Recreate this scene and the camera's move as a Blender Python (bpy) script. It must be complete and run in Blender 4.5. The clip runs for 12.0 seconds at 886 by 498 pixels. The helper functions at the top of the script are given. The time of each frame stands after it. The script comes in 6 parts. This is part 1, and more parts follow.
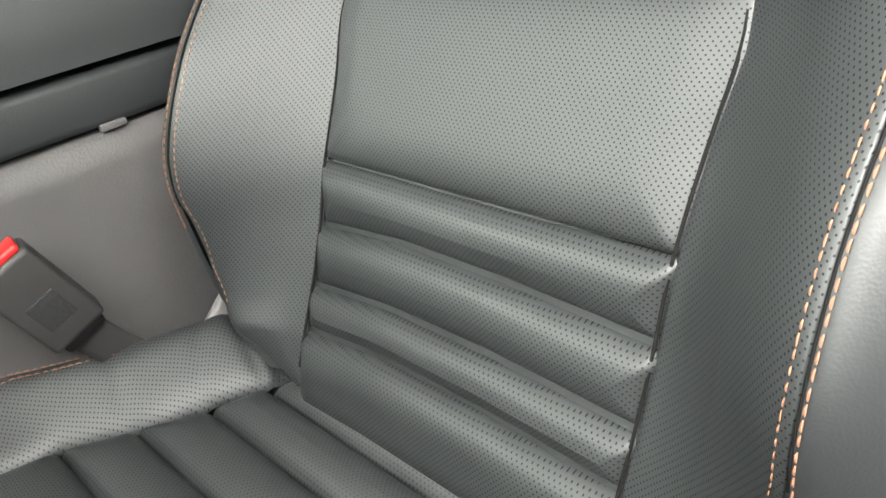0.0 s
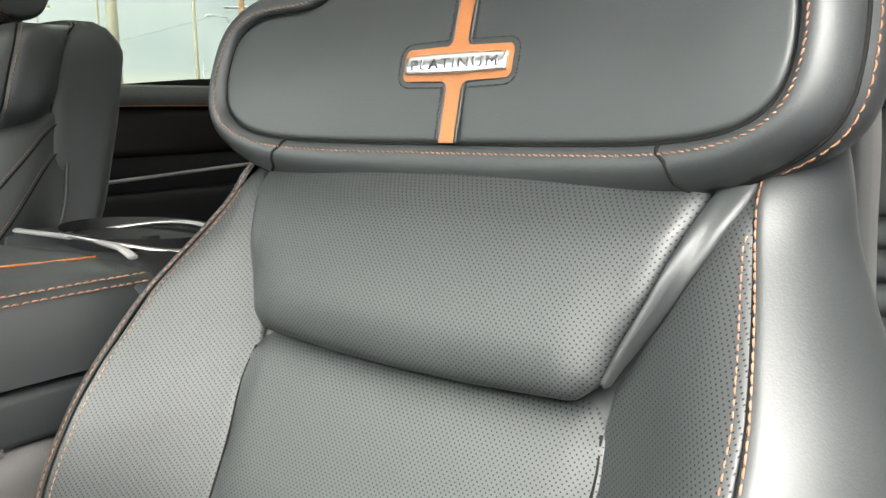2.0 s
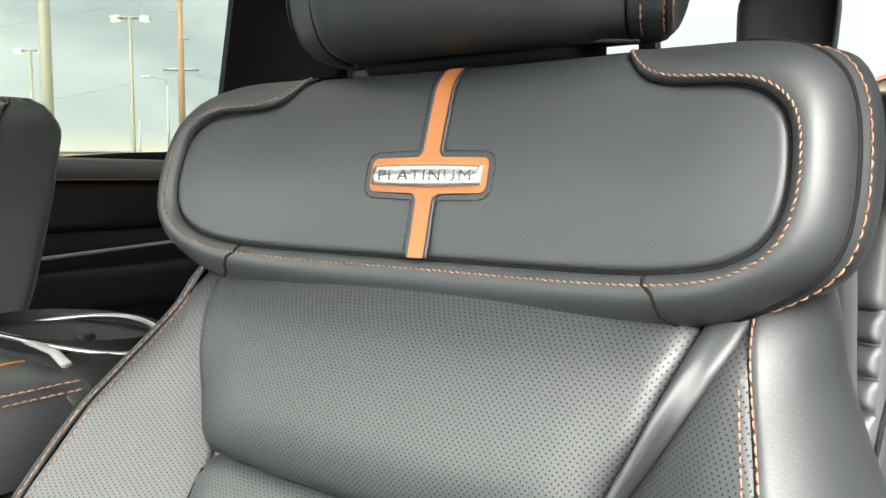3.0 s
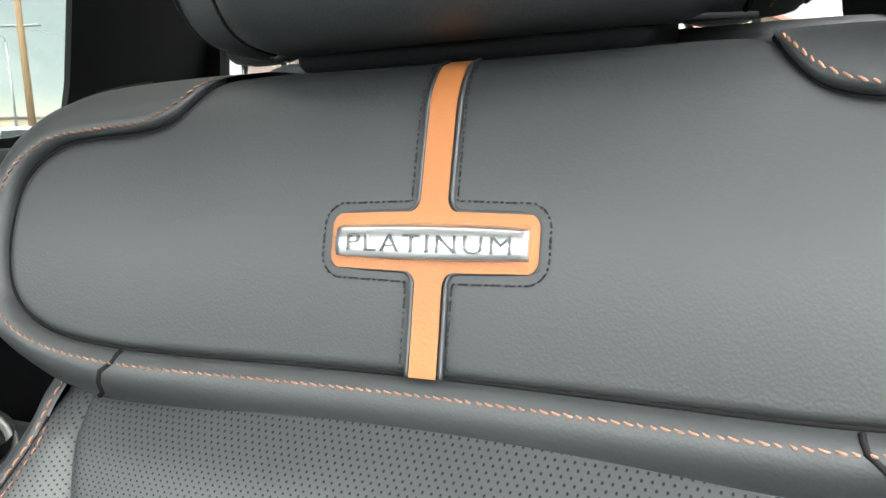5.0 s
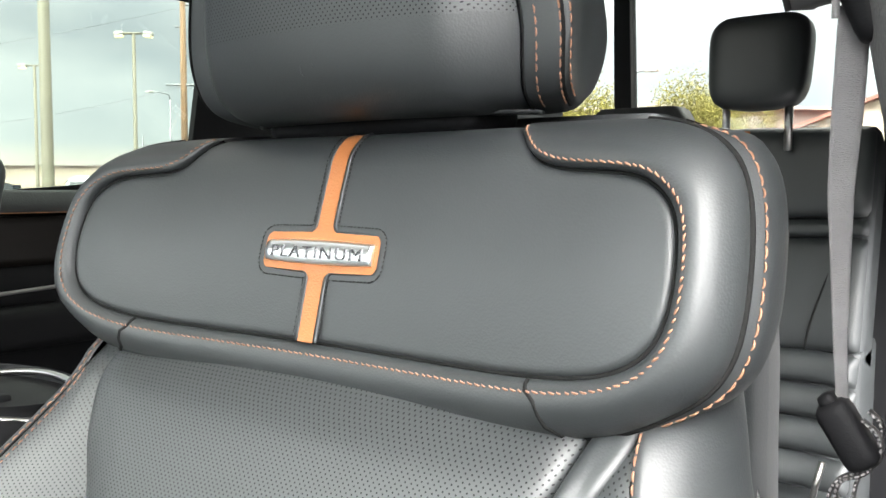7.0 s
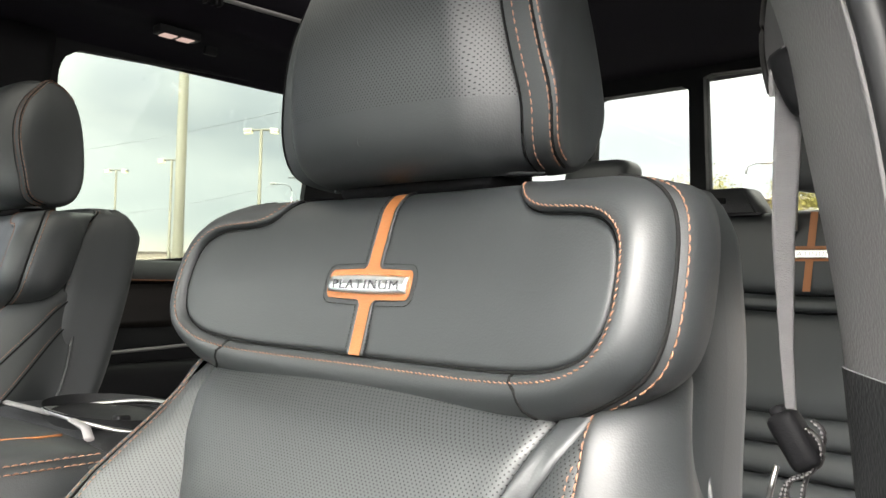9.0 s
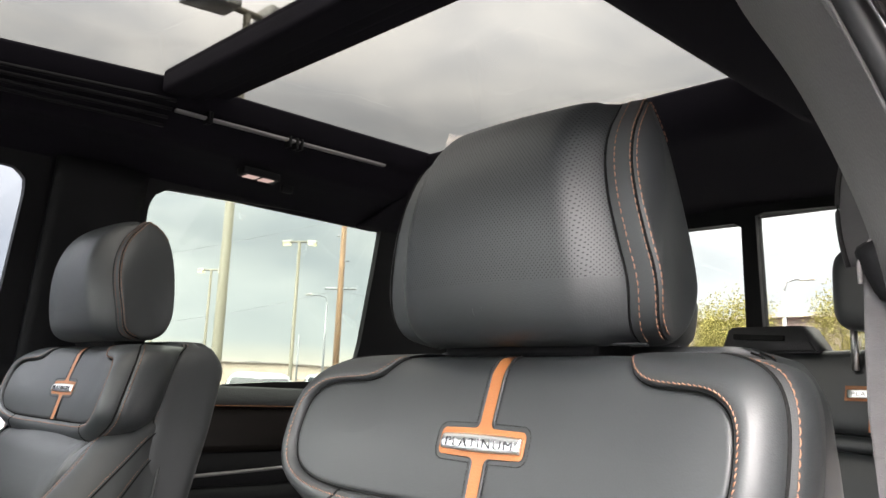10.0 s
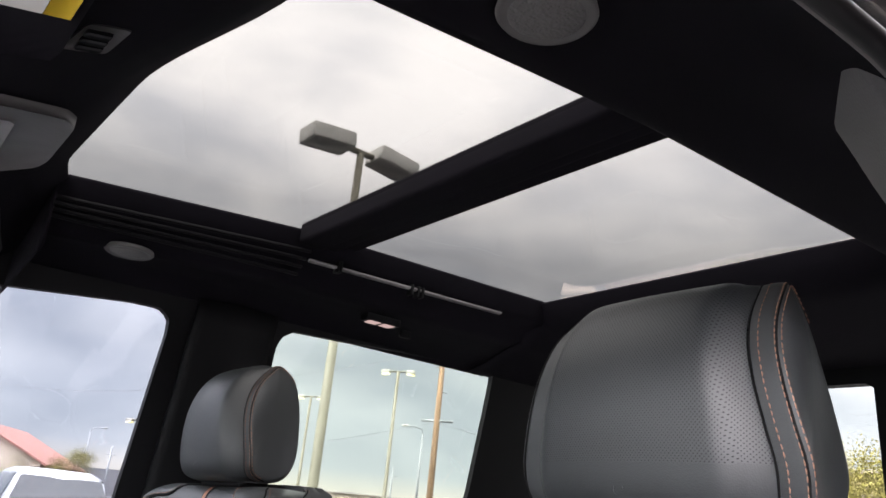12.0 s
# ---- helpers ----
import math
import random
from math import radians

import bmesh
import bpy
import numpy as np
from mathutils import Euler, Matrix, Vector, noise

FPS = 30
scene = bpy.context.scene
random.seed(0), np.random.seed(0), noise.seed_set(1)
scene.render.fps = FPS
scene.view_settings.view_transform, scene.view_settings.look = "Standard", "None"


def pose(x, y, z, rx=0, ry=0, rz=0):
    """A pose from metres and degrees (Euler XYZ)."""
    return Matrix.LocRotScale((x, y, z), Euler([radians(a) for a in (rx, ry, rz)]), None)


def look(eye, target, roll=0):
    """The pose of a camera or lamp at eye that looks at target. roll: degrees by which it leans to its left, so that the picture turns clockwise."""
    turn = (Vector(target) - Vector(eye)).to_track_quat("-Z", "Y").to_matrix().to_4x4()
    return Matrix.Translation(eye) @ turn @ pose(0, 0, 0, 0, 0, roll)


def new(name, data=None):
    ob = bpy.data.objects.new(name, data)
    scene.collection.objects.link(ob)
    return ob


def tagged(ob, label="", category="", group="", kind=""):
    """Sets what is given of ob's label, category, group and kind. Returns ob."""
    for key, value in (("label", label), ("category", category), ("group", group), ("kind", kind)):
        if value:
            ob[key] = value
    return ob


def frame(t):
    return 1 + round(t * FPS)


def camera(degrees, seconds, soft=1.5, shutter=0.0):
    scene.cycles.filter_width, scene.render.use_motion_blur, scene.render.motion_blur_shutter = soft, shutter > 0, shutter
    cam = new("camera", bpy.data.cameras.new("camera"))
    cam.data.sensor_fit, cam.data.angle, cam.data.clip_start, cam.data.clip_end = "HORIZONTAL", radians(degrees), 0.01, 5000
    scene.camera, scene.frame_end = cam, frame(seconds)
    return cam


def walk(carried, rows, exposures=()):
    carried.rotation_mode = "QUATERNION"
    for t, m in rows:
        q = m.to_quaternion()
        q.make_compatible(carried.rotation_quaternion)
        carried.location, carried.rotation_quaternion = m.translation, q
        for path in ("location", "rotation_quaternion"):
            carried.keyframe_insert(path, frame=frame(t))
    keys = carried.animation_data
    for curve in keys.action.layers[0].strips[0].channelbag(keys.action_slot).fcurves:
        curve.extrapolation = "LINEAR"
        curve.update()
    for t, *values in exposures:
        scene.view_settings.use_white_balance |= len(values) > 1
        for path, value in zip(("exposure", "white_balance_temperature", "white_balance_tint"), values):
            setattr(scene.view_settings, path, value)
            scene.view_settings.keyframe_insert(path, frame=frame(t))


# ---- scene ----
# The plan is drawn in units of S metres; K lays a plan point into the world.
S, LIFT = 1.1, -0.27


def K(p):
    return Vector((S * p[0], S * p[1], S * p[2] + LIFT))


cam = camera(58.0, 12.0)
PATH = [
    (0, (0.773, -0.395, 1.249), (-0.581, 0.737, 0.309), -9.8),
    (0.5, (0.784, -0.39, 1.274), (-0.566, 0.887, 0.534), -6.1),
    (1, (0.786, -0.399, 1.299), (-0.528, 0.991, 0.716), -4.1),
    (1.5, (0.786, -0.403, 1.318), (-0.501, 1.063, 0.878), -2.2),
    (2, (0.786, -0.411, 1.33), (-0.453, 1.123, 0.994), -0.9),
    (2.5, (0.781, -0.416, 1.335), (-0.398, 1.181, 1.096), 0.1),
    (3, (0.752, -0.398, 1.359), (-0.373, 1.246, 1.183), 0.3),
    (3.5, (0.697, -0.364, 1.387), (-0.343, 1.334, 1.2), -0.7),
    (3.7, (0.671, -0.346, 1.396), (-0.325, 1.375, 1.184), -1.0),
    (5.3, (0.601, -0.263, 1.409), (-0.254, 1.511, 1.065), -2.8),
    (5.5, (0.601, -0.265, 1.412), (-0.255, 1.506, 1.047), -2.8),
    (6, (0.642, -0.278, 1.406), (-0.302, 1.466, 1.149), -1.4),
    (6.5, (0.716, -0.302, 1.4), (-0.337, 1.39, 1.234), 0.1),
    (7, (0.782, -0.333, 1.395), (-0.35, 1.31, 1.255), 0.4),
    (7.2, (0.804, -0.339, 1.39), (-0.373, 1.273, 1.262), 0.4),
    (8.8, (0.888, -0.371, 1.362), (-0.449, 1.115, 1.399), 1.2),
    (9, (0.893, -0.387, 1.364), (-0.456, 1.087, 1.446), 1.4),
    (9.5, (0.894, -0.432, 1.381), (-0.482, 1.005, 1.589), 1.5),
    (10, (0.891, -0.472, 1.397), (-0.504, 0.917, 1.754), 2.4),
    (10.5, (0.888, -0.503, 1.411), (-0.519, 0.831, 1.9), 3.2),
    (11, (0.89, -0.526, 1.419), (-0.532, 0.753, 2.006), 3.9),
    (11.5, (0.896, -0.530, 1.420), (-0.554, 0.674, 2.077), 5.0),
    (12, (0.895, -0.526, 1.42), (-0.617, 0.608, 2.077), 5.9),
]
walk(cam, [(t, look(eye, target, roll)) for t, eye, target, roll in PATH],
     [(0.0, 2.82, 6800, 10), (1.0, 2.84, 6800, 10), (2.5, 2.90, 6850, 10), (3.5, 2.98, 6750, 10), (6.0, 3.06, 6500, 11), (9.0, 3.06, 6950, 13), (10.5, 2.94, 6750, 20), (12.0, 2.86, 6550, 22)])

# ---- light ----
SUN_EL, SUN_AZ = radians(48), radians(135)
world = bpy.data.worlds.new("overcast_sky")
scene.world = world
world.use_nodes = True
wn, wl = world.node_tree.nodes, world.node_tree.links
wn.clear()
w_out = wn.new("ShaderNodeOutputWorld")
w_bg = wn.new("ShaderNodeBackground")
w_bg.inputs["Strength"].default_value = 1.0
w_sky = wn.new("ShaderNodeTexSky")
w_sky.sky_type, w_sky.sun_disc = "NISHITA", False
w_sky.sun_elevation, w_sky.sun_rotation = SUN_EL, SUN_AZ
w_dim = wn.new("ShaderNodeVectorMath")
w_dim.operation = "SCALE"
w_dim.inputs["Scale"].default_value = 0.1
wl.new(w_sky.outputs[0], w_dim.inputs[0])
w_co = wn.new("ShaderNodeTexCoord")
w_map = wn.new("ShaderNodeMapping")
w_map.inputs["Scale"].default_value = (1.0, 1.0, 2.2)
wl.new(w_co.outputs["Generated"], w_map.inputs["Vector"])
w_noise = wn.new("ShaderNodeTexNoise")
w_noise.inputs["Scale"].default_value = 3.4
w_noise.inputs["Detail"].default_value = 7.0
w_noise.inputs["Roughness"].default_value = 0.52
w_noise.inputs["Distortion"].default_value = 0.5
wl.new(w_map.outputs[0], w_noise.inputs["Vector"])
w_ramp = wn.new("ShaderNodeValToRGB")
w_ramp.color_ramp.elements[0].position, w_ramp.color_ramp.elements[0].color = 0.36, (0.62, 0.645, 0.67, 1)
w_ramp.color_ramp.elements[1].position, w_ramp.color_ramp.elements[1].color = 0.62, (1.0, 1.0, 0.97, 1)
wl.new(w_noise.outputs["Fac"], w_ramp.inputs["Fac"])
# the cloud deck is thin and bright towards the hidden sun, heavy and blue-grey away from it
w_sep = wn.new("ShaderNodeVectorMath")
w_sep.operation = "DOT_PRODUCT"
w_sep.inputs[1].default_value = (0.10, -0.95, 0.30)
wl.new(w_co.outputs["Generated"], w_sep.inputs[0])
w_fall = wn.new("ShaderNodeMapRange")
w_fall.interpolation_type = "SMOOTHSTEP"
w_fall.inputs["From Min"].default_value, w_fall.inputs["From Max"].default_value = 0.0, 0.95
w_fall.inputs["To Min"].default_value, w_fall.inputs["To Max"].default_value = 1.0, 3.1
wl.new(w_sep.outputs["Value"], w_fall.inputs["Value"])
# low on the horizon a warm clear strip shows under the clouds
w_xyz = wn.new("ShaderNodeSeparateXYZ")
wl.new(w_co.outputs["Generated"], w_xyz.inputs[0])
w_band = wn.new("ShaderNodeValToRGB")
for pos, colour in ((0.0, (0.66, 0.61, 0.55, 1)), (0.028, (0.64, 0.60, 0.54, 1)), (0.055, (0.42, 0.445, 0.475, 1)), (0.18, (0.47, 0.48, 0.485, 1)), (0.32, (0.85, 0.855, 0.85, 1)), (0.44, (1.9, 1.89, 1.87, 1)), (0.55, (2.25, 2.24, 2.20, 1)), (0.7, (2.3, 2.29, 2.25, 1)), (0.9, (2.25, 2.24, 2.20, 1))):
    e = w_band.color_ramp.elements.new(pos)
    e.color = colour
w_band.color_ramp.elements.remove(w_band.color_ramp.elements[0])
w_band.color_ramp.elements.remove(w_band.color_ramp.elements[-1])
wl.new(w_xyz.outputs["Z"], w_band.inputs["Fac"])
w_tone = wn.new("ShaderNodeVectorMath")
w_tone.operation = "MULTIPLY"
wl.new(w_ramp.outputs["Color"], w_tone.inputs[0])
wl.new(w_band.outputs["Color"], w_tone.inputs[1])
w_cloud = wn.new("ShaderNodeVectorMath")
w_cloud.operation = "SCALE"
wl.new(w_tone.outputs[0], w_cloud.inputs[0])
wl.new(w_fall.outputs[0], w_cloud.inputs["Scale"])
w_mix = wn.new("ShaderNodeMix")
w_mix.data_type = "RGBA"
w_mix.inputs["Factor"].default_value = 0.9
wl.new(w_dim.outputs[0], w_mix.inputs["A"])
wl.new(w_cloud.outputs[0], w_mix.inputs["B"])
wl.new(w_mix.outputs["Result"], w_bg.inputs["Color"])
wl.new(w_bg.outputs[0], w_out.inputs["Surface"])

sun = new("sun", bpy.data.lights.new("sun", "SUN"))
sun.data.energy, sun.data.angle, sun.data.color = 1.5, radians(55), (1.0, 0.96, 0.9)
sun.matrix_world = look((0.4, -1.3, 7.0), (0, 0, 0))


# ---- materials ----
def material(name, color, rough=0.5, metal=0.0, grain=0.0, grain_scale=900.0, mottle=0.0, mottle_scale=14.0,
             spec=0.5, perforated=False, sheen=0.0, voronoi=False, stretch=(1, 1, 1), dust=0.0):
    m = bpy.data.materials.new(name)
    m.use_nodes = True
    n, l = m.node_tree.nodes, m.node_tree.links
    b = n["Principled BSDF"]
    b.inputs["Roughness"].default_value, b.inputs["Metallic"].default_value = rough, metal
    b.inputs["Specular IOR Level"].default_value = spec
    b.inputs["Sheen Weight"].default_value = sheen
    co = n.new("ShaderNodeTexCoord")
    base = n.new("ShaderNodeRGB")
    base.outputs[0].default_value = (*color, 1)
    col = base.outputs[0]
    height = None
    vec = co.outputs["Object"]
    if stretch != (1, 1, 1):
        mp = n.new("ShaderNodeMapping")
        mp.inputs["Scale"].default_value = stretch
        l.new(vec, mp.inputs["Vector"])
        vec = mp.outputs[0]
    if mottle:
        t = n.new("ShaderNodeTexNoise")
        t.inputs["Scale"].default_value, t.inputs["Detail"].default_value = mottle_scale, 6
        l.new(vec, t.inputs["Vector"])
        r = n.new("ShaderNodeMapRange")
        r.inputs["From Min"].default_value, r.inputs["From Max"].default_value = 0.3, 0.7
        r.inputs["To Min"].default_value, r.inputs["To Max"].default_value = 1 - mottle, 1 + mottle
        l.new(t.outputs["Fac"], r.inputs["Value"])
        s = n.new("ShaderNodeVectorMath")
        s.operation = "SCALE"
        l.new(col, s.inputs[0])
        l.new(r.outputs[0], s.inputs["Scale"])
        col = s.outputs[0]
        rr = n.new("ShaderNodeMapRange")
        rr.inputs["From Min"].default_value, rr.inputs["From Max"].default_value = 0.3, 0.7
        rr.inputs["To Min"].default_value, rr.inputs["To Max"].default_value = max(0.02, rough * (1 - 0.5 * mottle)), min(1, rough * (1 + 0.5 * mottle))
        l.new(t.outputs["Fac"], rr.inputs["Value"])
        l.new(rr.outputs[0], b.inputs["Roughness"])
    if dust:
        t = n.new("ShaderNodeTexNoise")
        t.inputs["Scale"].default_value, t.inputs["Detail"].default_value = 60, 8
        l.new(vec, t.inputs["Vector"])
        r = n.new("ShaderNodeMapRange")
        r.inputs["From Min"].default_value, r.inputs["From Max"].default_value = 0.55, 0.8
        r.inputs["To Max"].default_value = dust
        l.new(t.outputs["Fac"], r.inputs["Value"])
        x = n.new("ShaderNodeMix")
        x.data_type = "RGBA"
        x.inputs["B"].default_value = (0.25, 0.24, 0.22, 1)
        l.new(r.outputs[0], x.inputs["Factor"])
        l.new(col, x.inputs["A"])
        col = x.outputs["Result"]
    if grain:
        if voronoi:
            g = n.new("ShaderNodeTexVoronoi")
            g.feature = "SMOOTH_F1"
            g.inputs["Scale"].default_value = grain_scale
            l.new(vec, g.inputs["Vector"])
            height = g.outputs["Distance"]
        else:
            g = n.new("ShaderNodeTexNoise")
            g.inputs["Scale"].default_value, g.inputs["Detail"].default_value = grain_scale, 3
            l.new(vec, g.inputs["Vector"])
            height = g.outputs["Fac"]
    if perforated:
        # two offset lattices of small punched holes, 5.6 mm apart
        uv = n.new("ShaderNodeUVMap")
        uv.uv_map = "UVMap"
        px, pz, hole = 0.0032, 0.0036, 0.00043
        dist = []
        for shift in ((0, 0, 0), (0.5, 0.5, 0)):
            mp = n.new("ShaderNodeMapping")
            mp.inputs["Scale"].default_value = (1 / px, 1 / pz, 0)
            mp.inputs["Location"].default_value = shift
            l.new(uv.outputs[0], mp.inputs["Vector"])
            fr = n.new("ShaderNodeVectorMath")
            fr.operation = "FRACTION"
            l.new(mp.outputs[0], fr.inputs[0])
            sb = n.new("ShaderNodeVectorMath")
            sb.operation = "SUBTRACT"
            sb.inputs[1].default_value = (0.5, 0.5, 0)
            l.new(fr.outputs[0], sb.inputs[0])
            ml = n.new("ShaderNodeVectorMath")
            ml.operation = "MULTIPLY"
            ml.inputs[1].default_value = (px, pz, 0)
            l.new(sb.outputs[0], ml.inputs[0])
            ln = n.new("ShaderNodeVectorMath")
            ln.operation = "LENGTH"
            l.new(ml.outputs[0], ln.inputs[0])
            dist.append(ln.outputs["Value"])
        mn = n.new("ShaderNodeMath")
        mn.operation = "MINIMUM"
        l.new(dist[0], mn.inputs[0])
        l.new(dist[1], mn.inputs[1])
        hm = n.new("ShaderNodeMapRange")
        hm.interpolation_type = "SMOOTHSTEP"
        hm.inputs["From Min"].default_value, hm.inputs["From Max"].default_value = hole * 0.7, hole * 1.35
        l.new(mn.outputs[0], hm.inputs["Value"])
        x = n.new("ShaderNodeMix")
        x.data_type = "RGBA"
        x.inputs["A"].default_value = (0.011, 0.012, 0.012, 1)
        l.new(hm.outputs[0], x.inputs["Factor"])
        l.new(col, x.inputs["B"])
        col = x.outputs["Result"]
        sp = n.new("ShaderNodeMath")
        sp.operation = "MULTIPLY_ADD"
        sp.inputs[1].default_value, sp.inputs[2].default_value = 0.82 * spec, 0.18 * spec
        l.new(hm.outputs[0], sp.inputs[0])
        l.new(sp.outputs[0], b.inputs["Specular IOR Level"])
    if height:
        bp = n.new("ShaderNodeBump")
        bp.inputs["Strength"].default_value, bp.inputs["Distance"].default_value = grain, 0.002
        l.new(height, bp.inputs["Height"])
        l.new(bp.outputs[0], b.inputs["Normal"])
    l.new(col, b.inputs["Base Color"])
    return m


def glass(name, tint, gloss=0.02, sheen=0.4, base=0.03):
    m = bpy.data.materials.new(name)
    m.use_nodes = True
    n, l = m.node_tree.nodes, m.node_tree.links
    n.clear()
    out = n.new("ShaderNodeOutputMaterial")
    tr = n.new("ShaderNodeBsdfTransparent")
    tr.inputs[0].default_value = (*tint, 1)
    gl = n.new("ShaderNodeBsdfGlossy")
    gl.inputs["Roughness"].default_value = gloss
    fc = n.new("ShaderNodeLayerWeight")
    fc.inputs["Blend"].default_value = 0.5
    pw = n.new("ShaderNodeMath")
    pw.operation, pw.inputs[1].default_value = "POWER", 4.0
    l.new(fc.outputs["Facing"], pw.inputs[0])
    fr = n.new("ShaderNodeMath")
    fr.operation, fr.inputs[1].default_value, fr.inputs[2].default_value = "MULTIPLY_ADD", sheen, base
    l.new(pw.outputs[0], fr.inputs[0])
    mx = n.new("ShaderNodeMixShader")
    l.new(fr.outputs[0], mx.inputs[0])
    l.new(tr.outputs[0], mx.inputs[1])
    l.new(gl.outputs[0], mx.inputs[2])
    l.new(mx.outputs[0], out.inputs["Surface"])
    return m


LEATHER = material("leather", (0.0205, 0.0232, 0.0246), 0.51, spec=0.72, grain=0.06, grain_scale=900, mottle=0.10, voronoi=True)
PERF = material("perforated_leather", (0.0205, 0.0232, 0.0246), 0.51, spec=0.72, grain=0.06, grain_scale=900, mottle=0.10, voronoi=True, perforated=True)
# darker, duller leather: the shade of the seam grooves put into colour
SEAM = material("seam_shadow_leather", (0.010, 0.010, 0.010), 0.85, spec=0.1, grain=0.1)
ORANGE = material("tan_leather", (0.33, 0.118, 0.037), 0.50, grain=0.12, grain_scale=900, mottle=0.08, voronoi=True)
THREAD = material("tan_thread", (0.245, 0.122, 0.074), 0.7, grain=0.3, grain_scale=3000)
BADGE_INK = material("dark_engraving", (0.05, 0.05, 0.055), 0.4)
DARK_THREAD = material("black_thread", (0.008, 0.008, 0.008), 0.7)
CHROME = material("chrome", (0.86, 0.87, 0.88), 0.30, metal=1.0)
SATIN = material("satin_metal", (0.46, 0.45, 0.44), 0.36, metal=1.0, mottle=0.1, mottle_scale=40)
BLACK = material("black_plastic", (0.008, 0.008, 0.009), 0.6, spec=0.14, grain=0.12, grain_scale=700, mottle=0.1)
TRIM = material("grey_grained_plastic", (0.15, 0.144, 0.147), 0.55, grain=0.25, grain_scale=420, mottle=0.06, voronoi=True)
DARKTRIM = material("charcoal_grained_plastic", (0.026, 0.0265, 0.028), 0.55, spec=0.3, grain=0.3, grain_scale=330, mottle=0.06, voronoi=True)
CLOTH = material("black_headliner_cloth", (0.0100, 0.0088, 0.0120), 0.95, grain=0.3, grain_scale=1500, mottle=0.15, mottle_scale=8, spec=0.08)
CARPET = material("black_carpet", (0.012, 0.012, 0.013), 0.95, grain=0.5, grain_scale=600, mottle=0.2)
WEBBING = material("grey_webbing", (0.10, 0.10, 0.10), 0.75, grain=0.4, grain_scale=500, stretch=(1, 1, 4), mottle=0.1)
REDP = material("red_plastic", (0.75, 0.02, 0.02), 0.35, mottle=0.05)
GREYP = material("light_grey_plastic", (0.23, 0.22, 0.22), 0.5, grain=0.1, mottle=0.08)
BELTWEB = material("pale_grey_webbing", (0.14, 0.136, 0.138), 0.75, grain=0.4, grain_scale=500, stretch=(1, 1, 4), mottle=0.1)
RUBBER = material("black_rubber", (0.012, 0.012, 0.013), 0.5, mottle=0.1)
MESH = material("speaker_mesh", (0.14, 0.135, 0.13), 0.6, mottle=0.1)
LAMP = material("lamp_lens", (0.22, 0.17, 0.16), 0.6, spec=0.12, mottle=0.05)
lamp_bsdf = LAMP.node_tree.nodes["Principled BSDF"]
lamp_bsdf.inputs["Emission Color"].default_value, lamp_bsdf.inputs["Emission Strength"].default_value = (1.0, 0.72, 0.65, 1), 0.075
WHITE = material("white_card", (0.75, 0.74, 0.70), 0.6, mottle=0.05)
YELLOW = material("yellow_print", (0.75, 0.50, 0.02), 0.6, mottle=0.05)
GLASS = glass("tinted_glass", (0.48, 0.515, 0.485))
# extra dark tint for one unseen pane, to keep light off the rear seats
DIMGLASS = glass("light_cutting_glass", (0.22, 0.24, 0.23))
SATIN_GREY = material("grey_rubber_lip", (0.20, 0.19, 0.19), 0.5, mottle=0.1)
PAINT = material("brown_metallic_paint", (0.10, 0.085, 0.085), 0.25, metal=0.3, mottle=0.04)
GREYP_DARK = material("mid_grey_plastic", (0.095, 0.09, 0.09), 0.5, grain=0.15, grain_scale=500, mottle=0.08, voronoi=True)
MESHDOT = material("perforated_grille", (0.14, 0.135, 0.13), 0.6, grain=0.9, grain_scale=330, mottle=0.1, voronoi=True)
WOODDARK = material("dark_gloss_trim", (0.010, 0.008, 0.007), 0.35, spec=0.2, mottle=0.4, mottle_scale=20, stretch=(1, 0.2, 1))
BUCKLE = material("buckle_plastic", (0.030, 0.028, 0.028), 0.55, grain=0.1, mottle=0.12, mottle_scale=40)
CLEAR = glass("clear_glass", (0.62, 0.635, 0.61))
SCREEN = glass("windscreen_glass", (0.90, 0.93, 0.91))
FRONTGLASS = glass("lightly_tinted_glass", (0.47, 0.49, 0.51))
ROOFGLASS = glass("grey_roof_glass", (0.262, 0.266, 0.259), 0.02, 0.10, 0.006)


# ---- builders ----
def mesh(name, verts, faces, mat, uvs=None, smooth=True):
    me = bpy.data.meshes.new(name)
    me.from_pydata([tuple(v) for v in verts], [], [tuple(f) for f in faces])
    me.materials.append(mat)
    if smooth:
        me.polygons.foreach_set("use_smooth", [True] * len(me.polygons))
    if uvs is not None:
        layer = me.uv_layers.new(name="UVMap")
        idx = np.empty(len(me.loops), dtype=np.int32)
        me.loops.foreach_get("vertex_index", idx)
        layer.data.foreach_set("uv", np.asarray(uvs, dtype=np.float32)[idx].ravel())
    me.update()
    return me


def thing(name, origin, label, category, group="", kind=""):
    """An Empty at the base of a thing; its parts hang from it."""
    ob = new(name)
    ob.empty_display_size = 0.05
    ob.location = K(origin)
    ob["at"] = tuple(origin)
    return tagged(ob, label, category, group, kind)


def origin_of(parent):
    return tuple(parent["at"]) if parent is not None and "at" in parent else (0, 0, -LIFT / S)


def part(name, geo, mat, parent=None, label="", smooth=True, kind=""):
    """Links plan geometry (verts, faces[, uvs]) as one mesh under a thing or a part."""
    o = K(origin_of(parent))
    verts = [K(v) - o for v in geo[0]]
    ob = new(name, mesh(name, verts, geo[1], mat, geo[2] if len(geo) > 2 else None, smooth))
    if parent is not None:
        ob.parent = parent
        if "at" in parent:
            ob["at"] = tuple(parent["at"])
    return tagged(ob, label, kind=kind)


def merge(*geos):
    v, f = [], []
    for g in geos:
        k = len(v)
        v += list(g[0])
        f += [tuple(i + k for i in q) for q in g[1]]
    return v, f


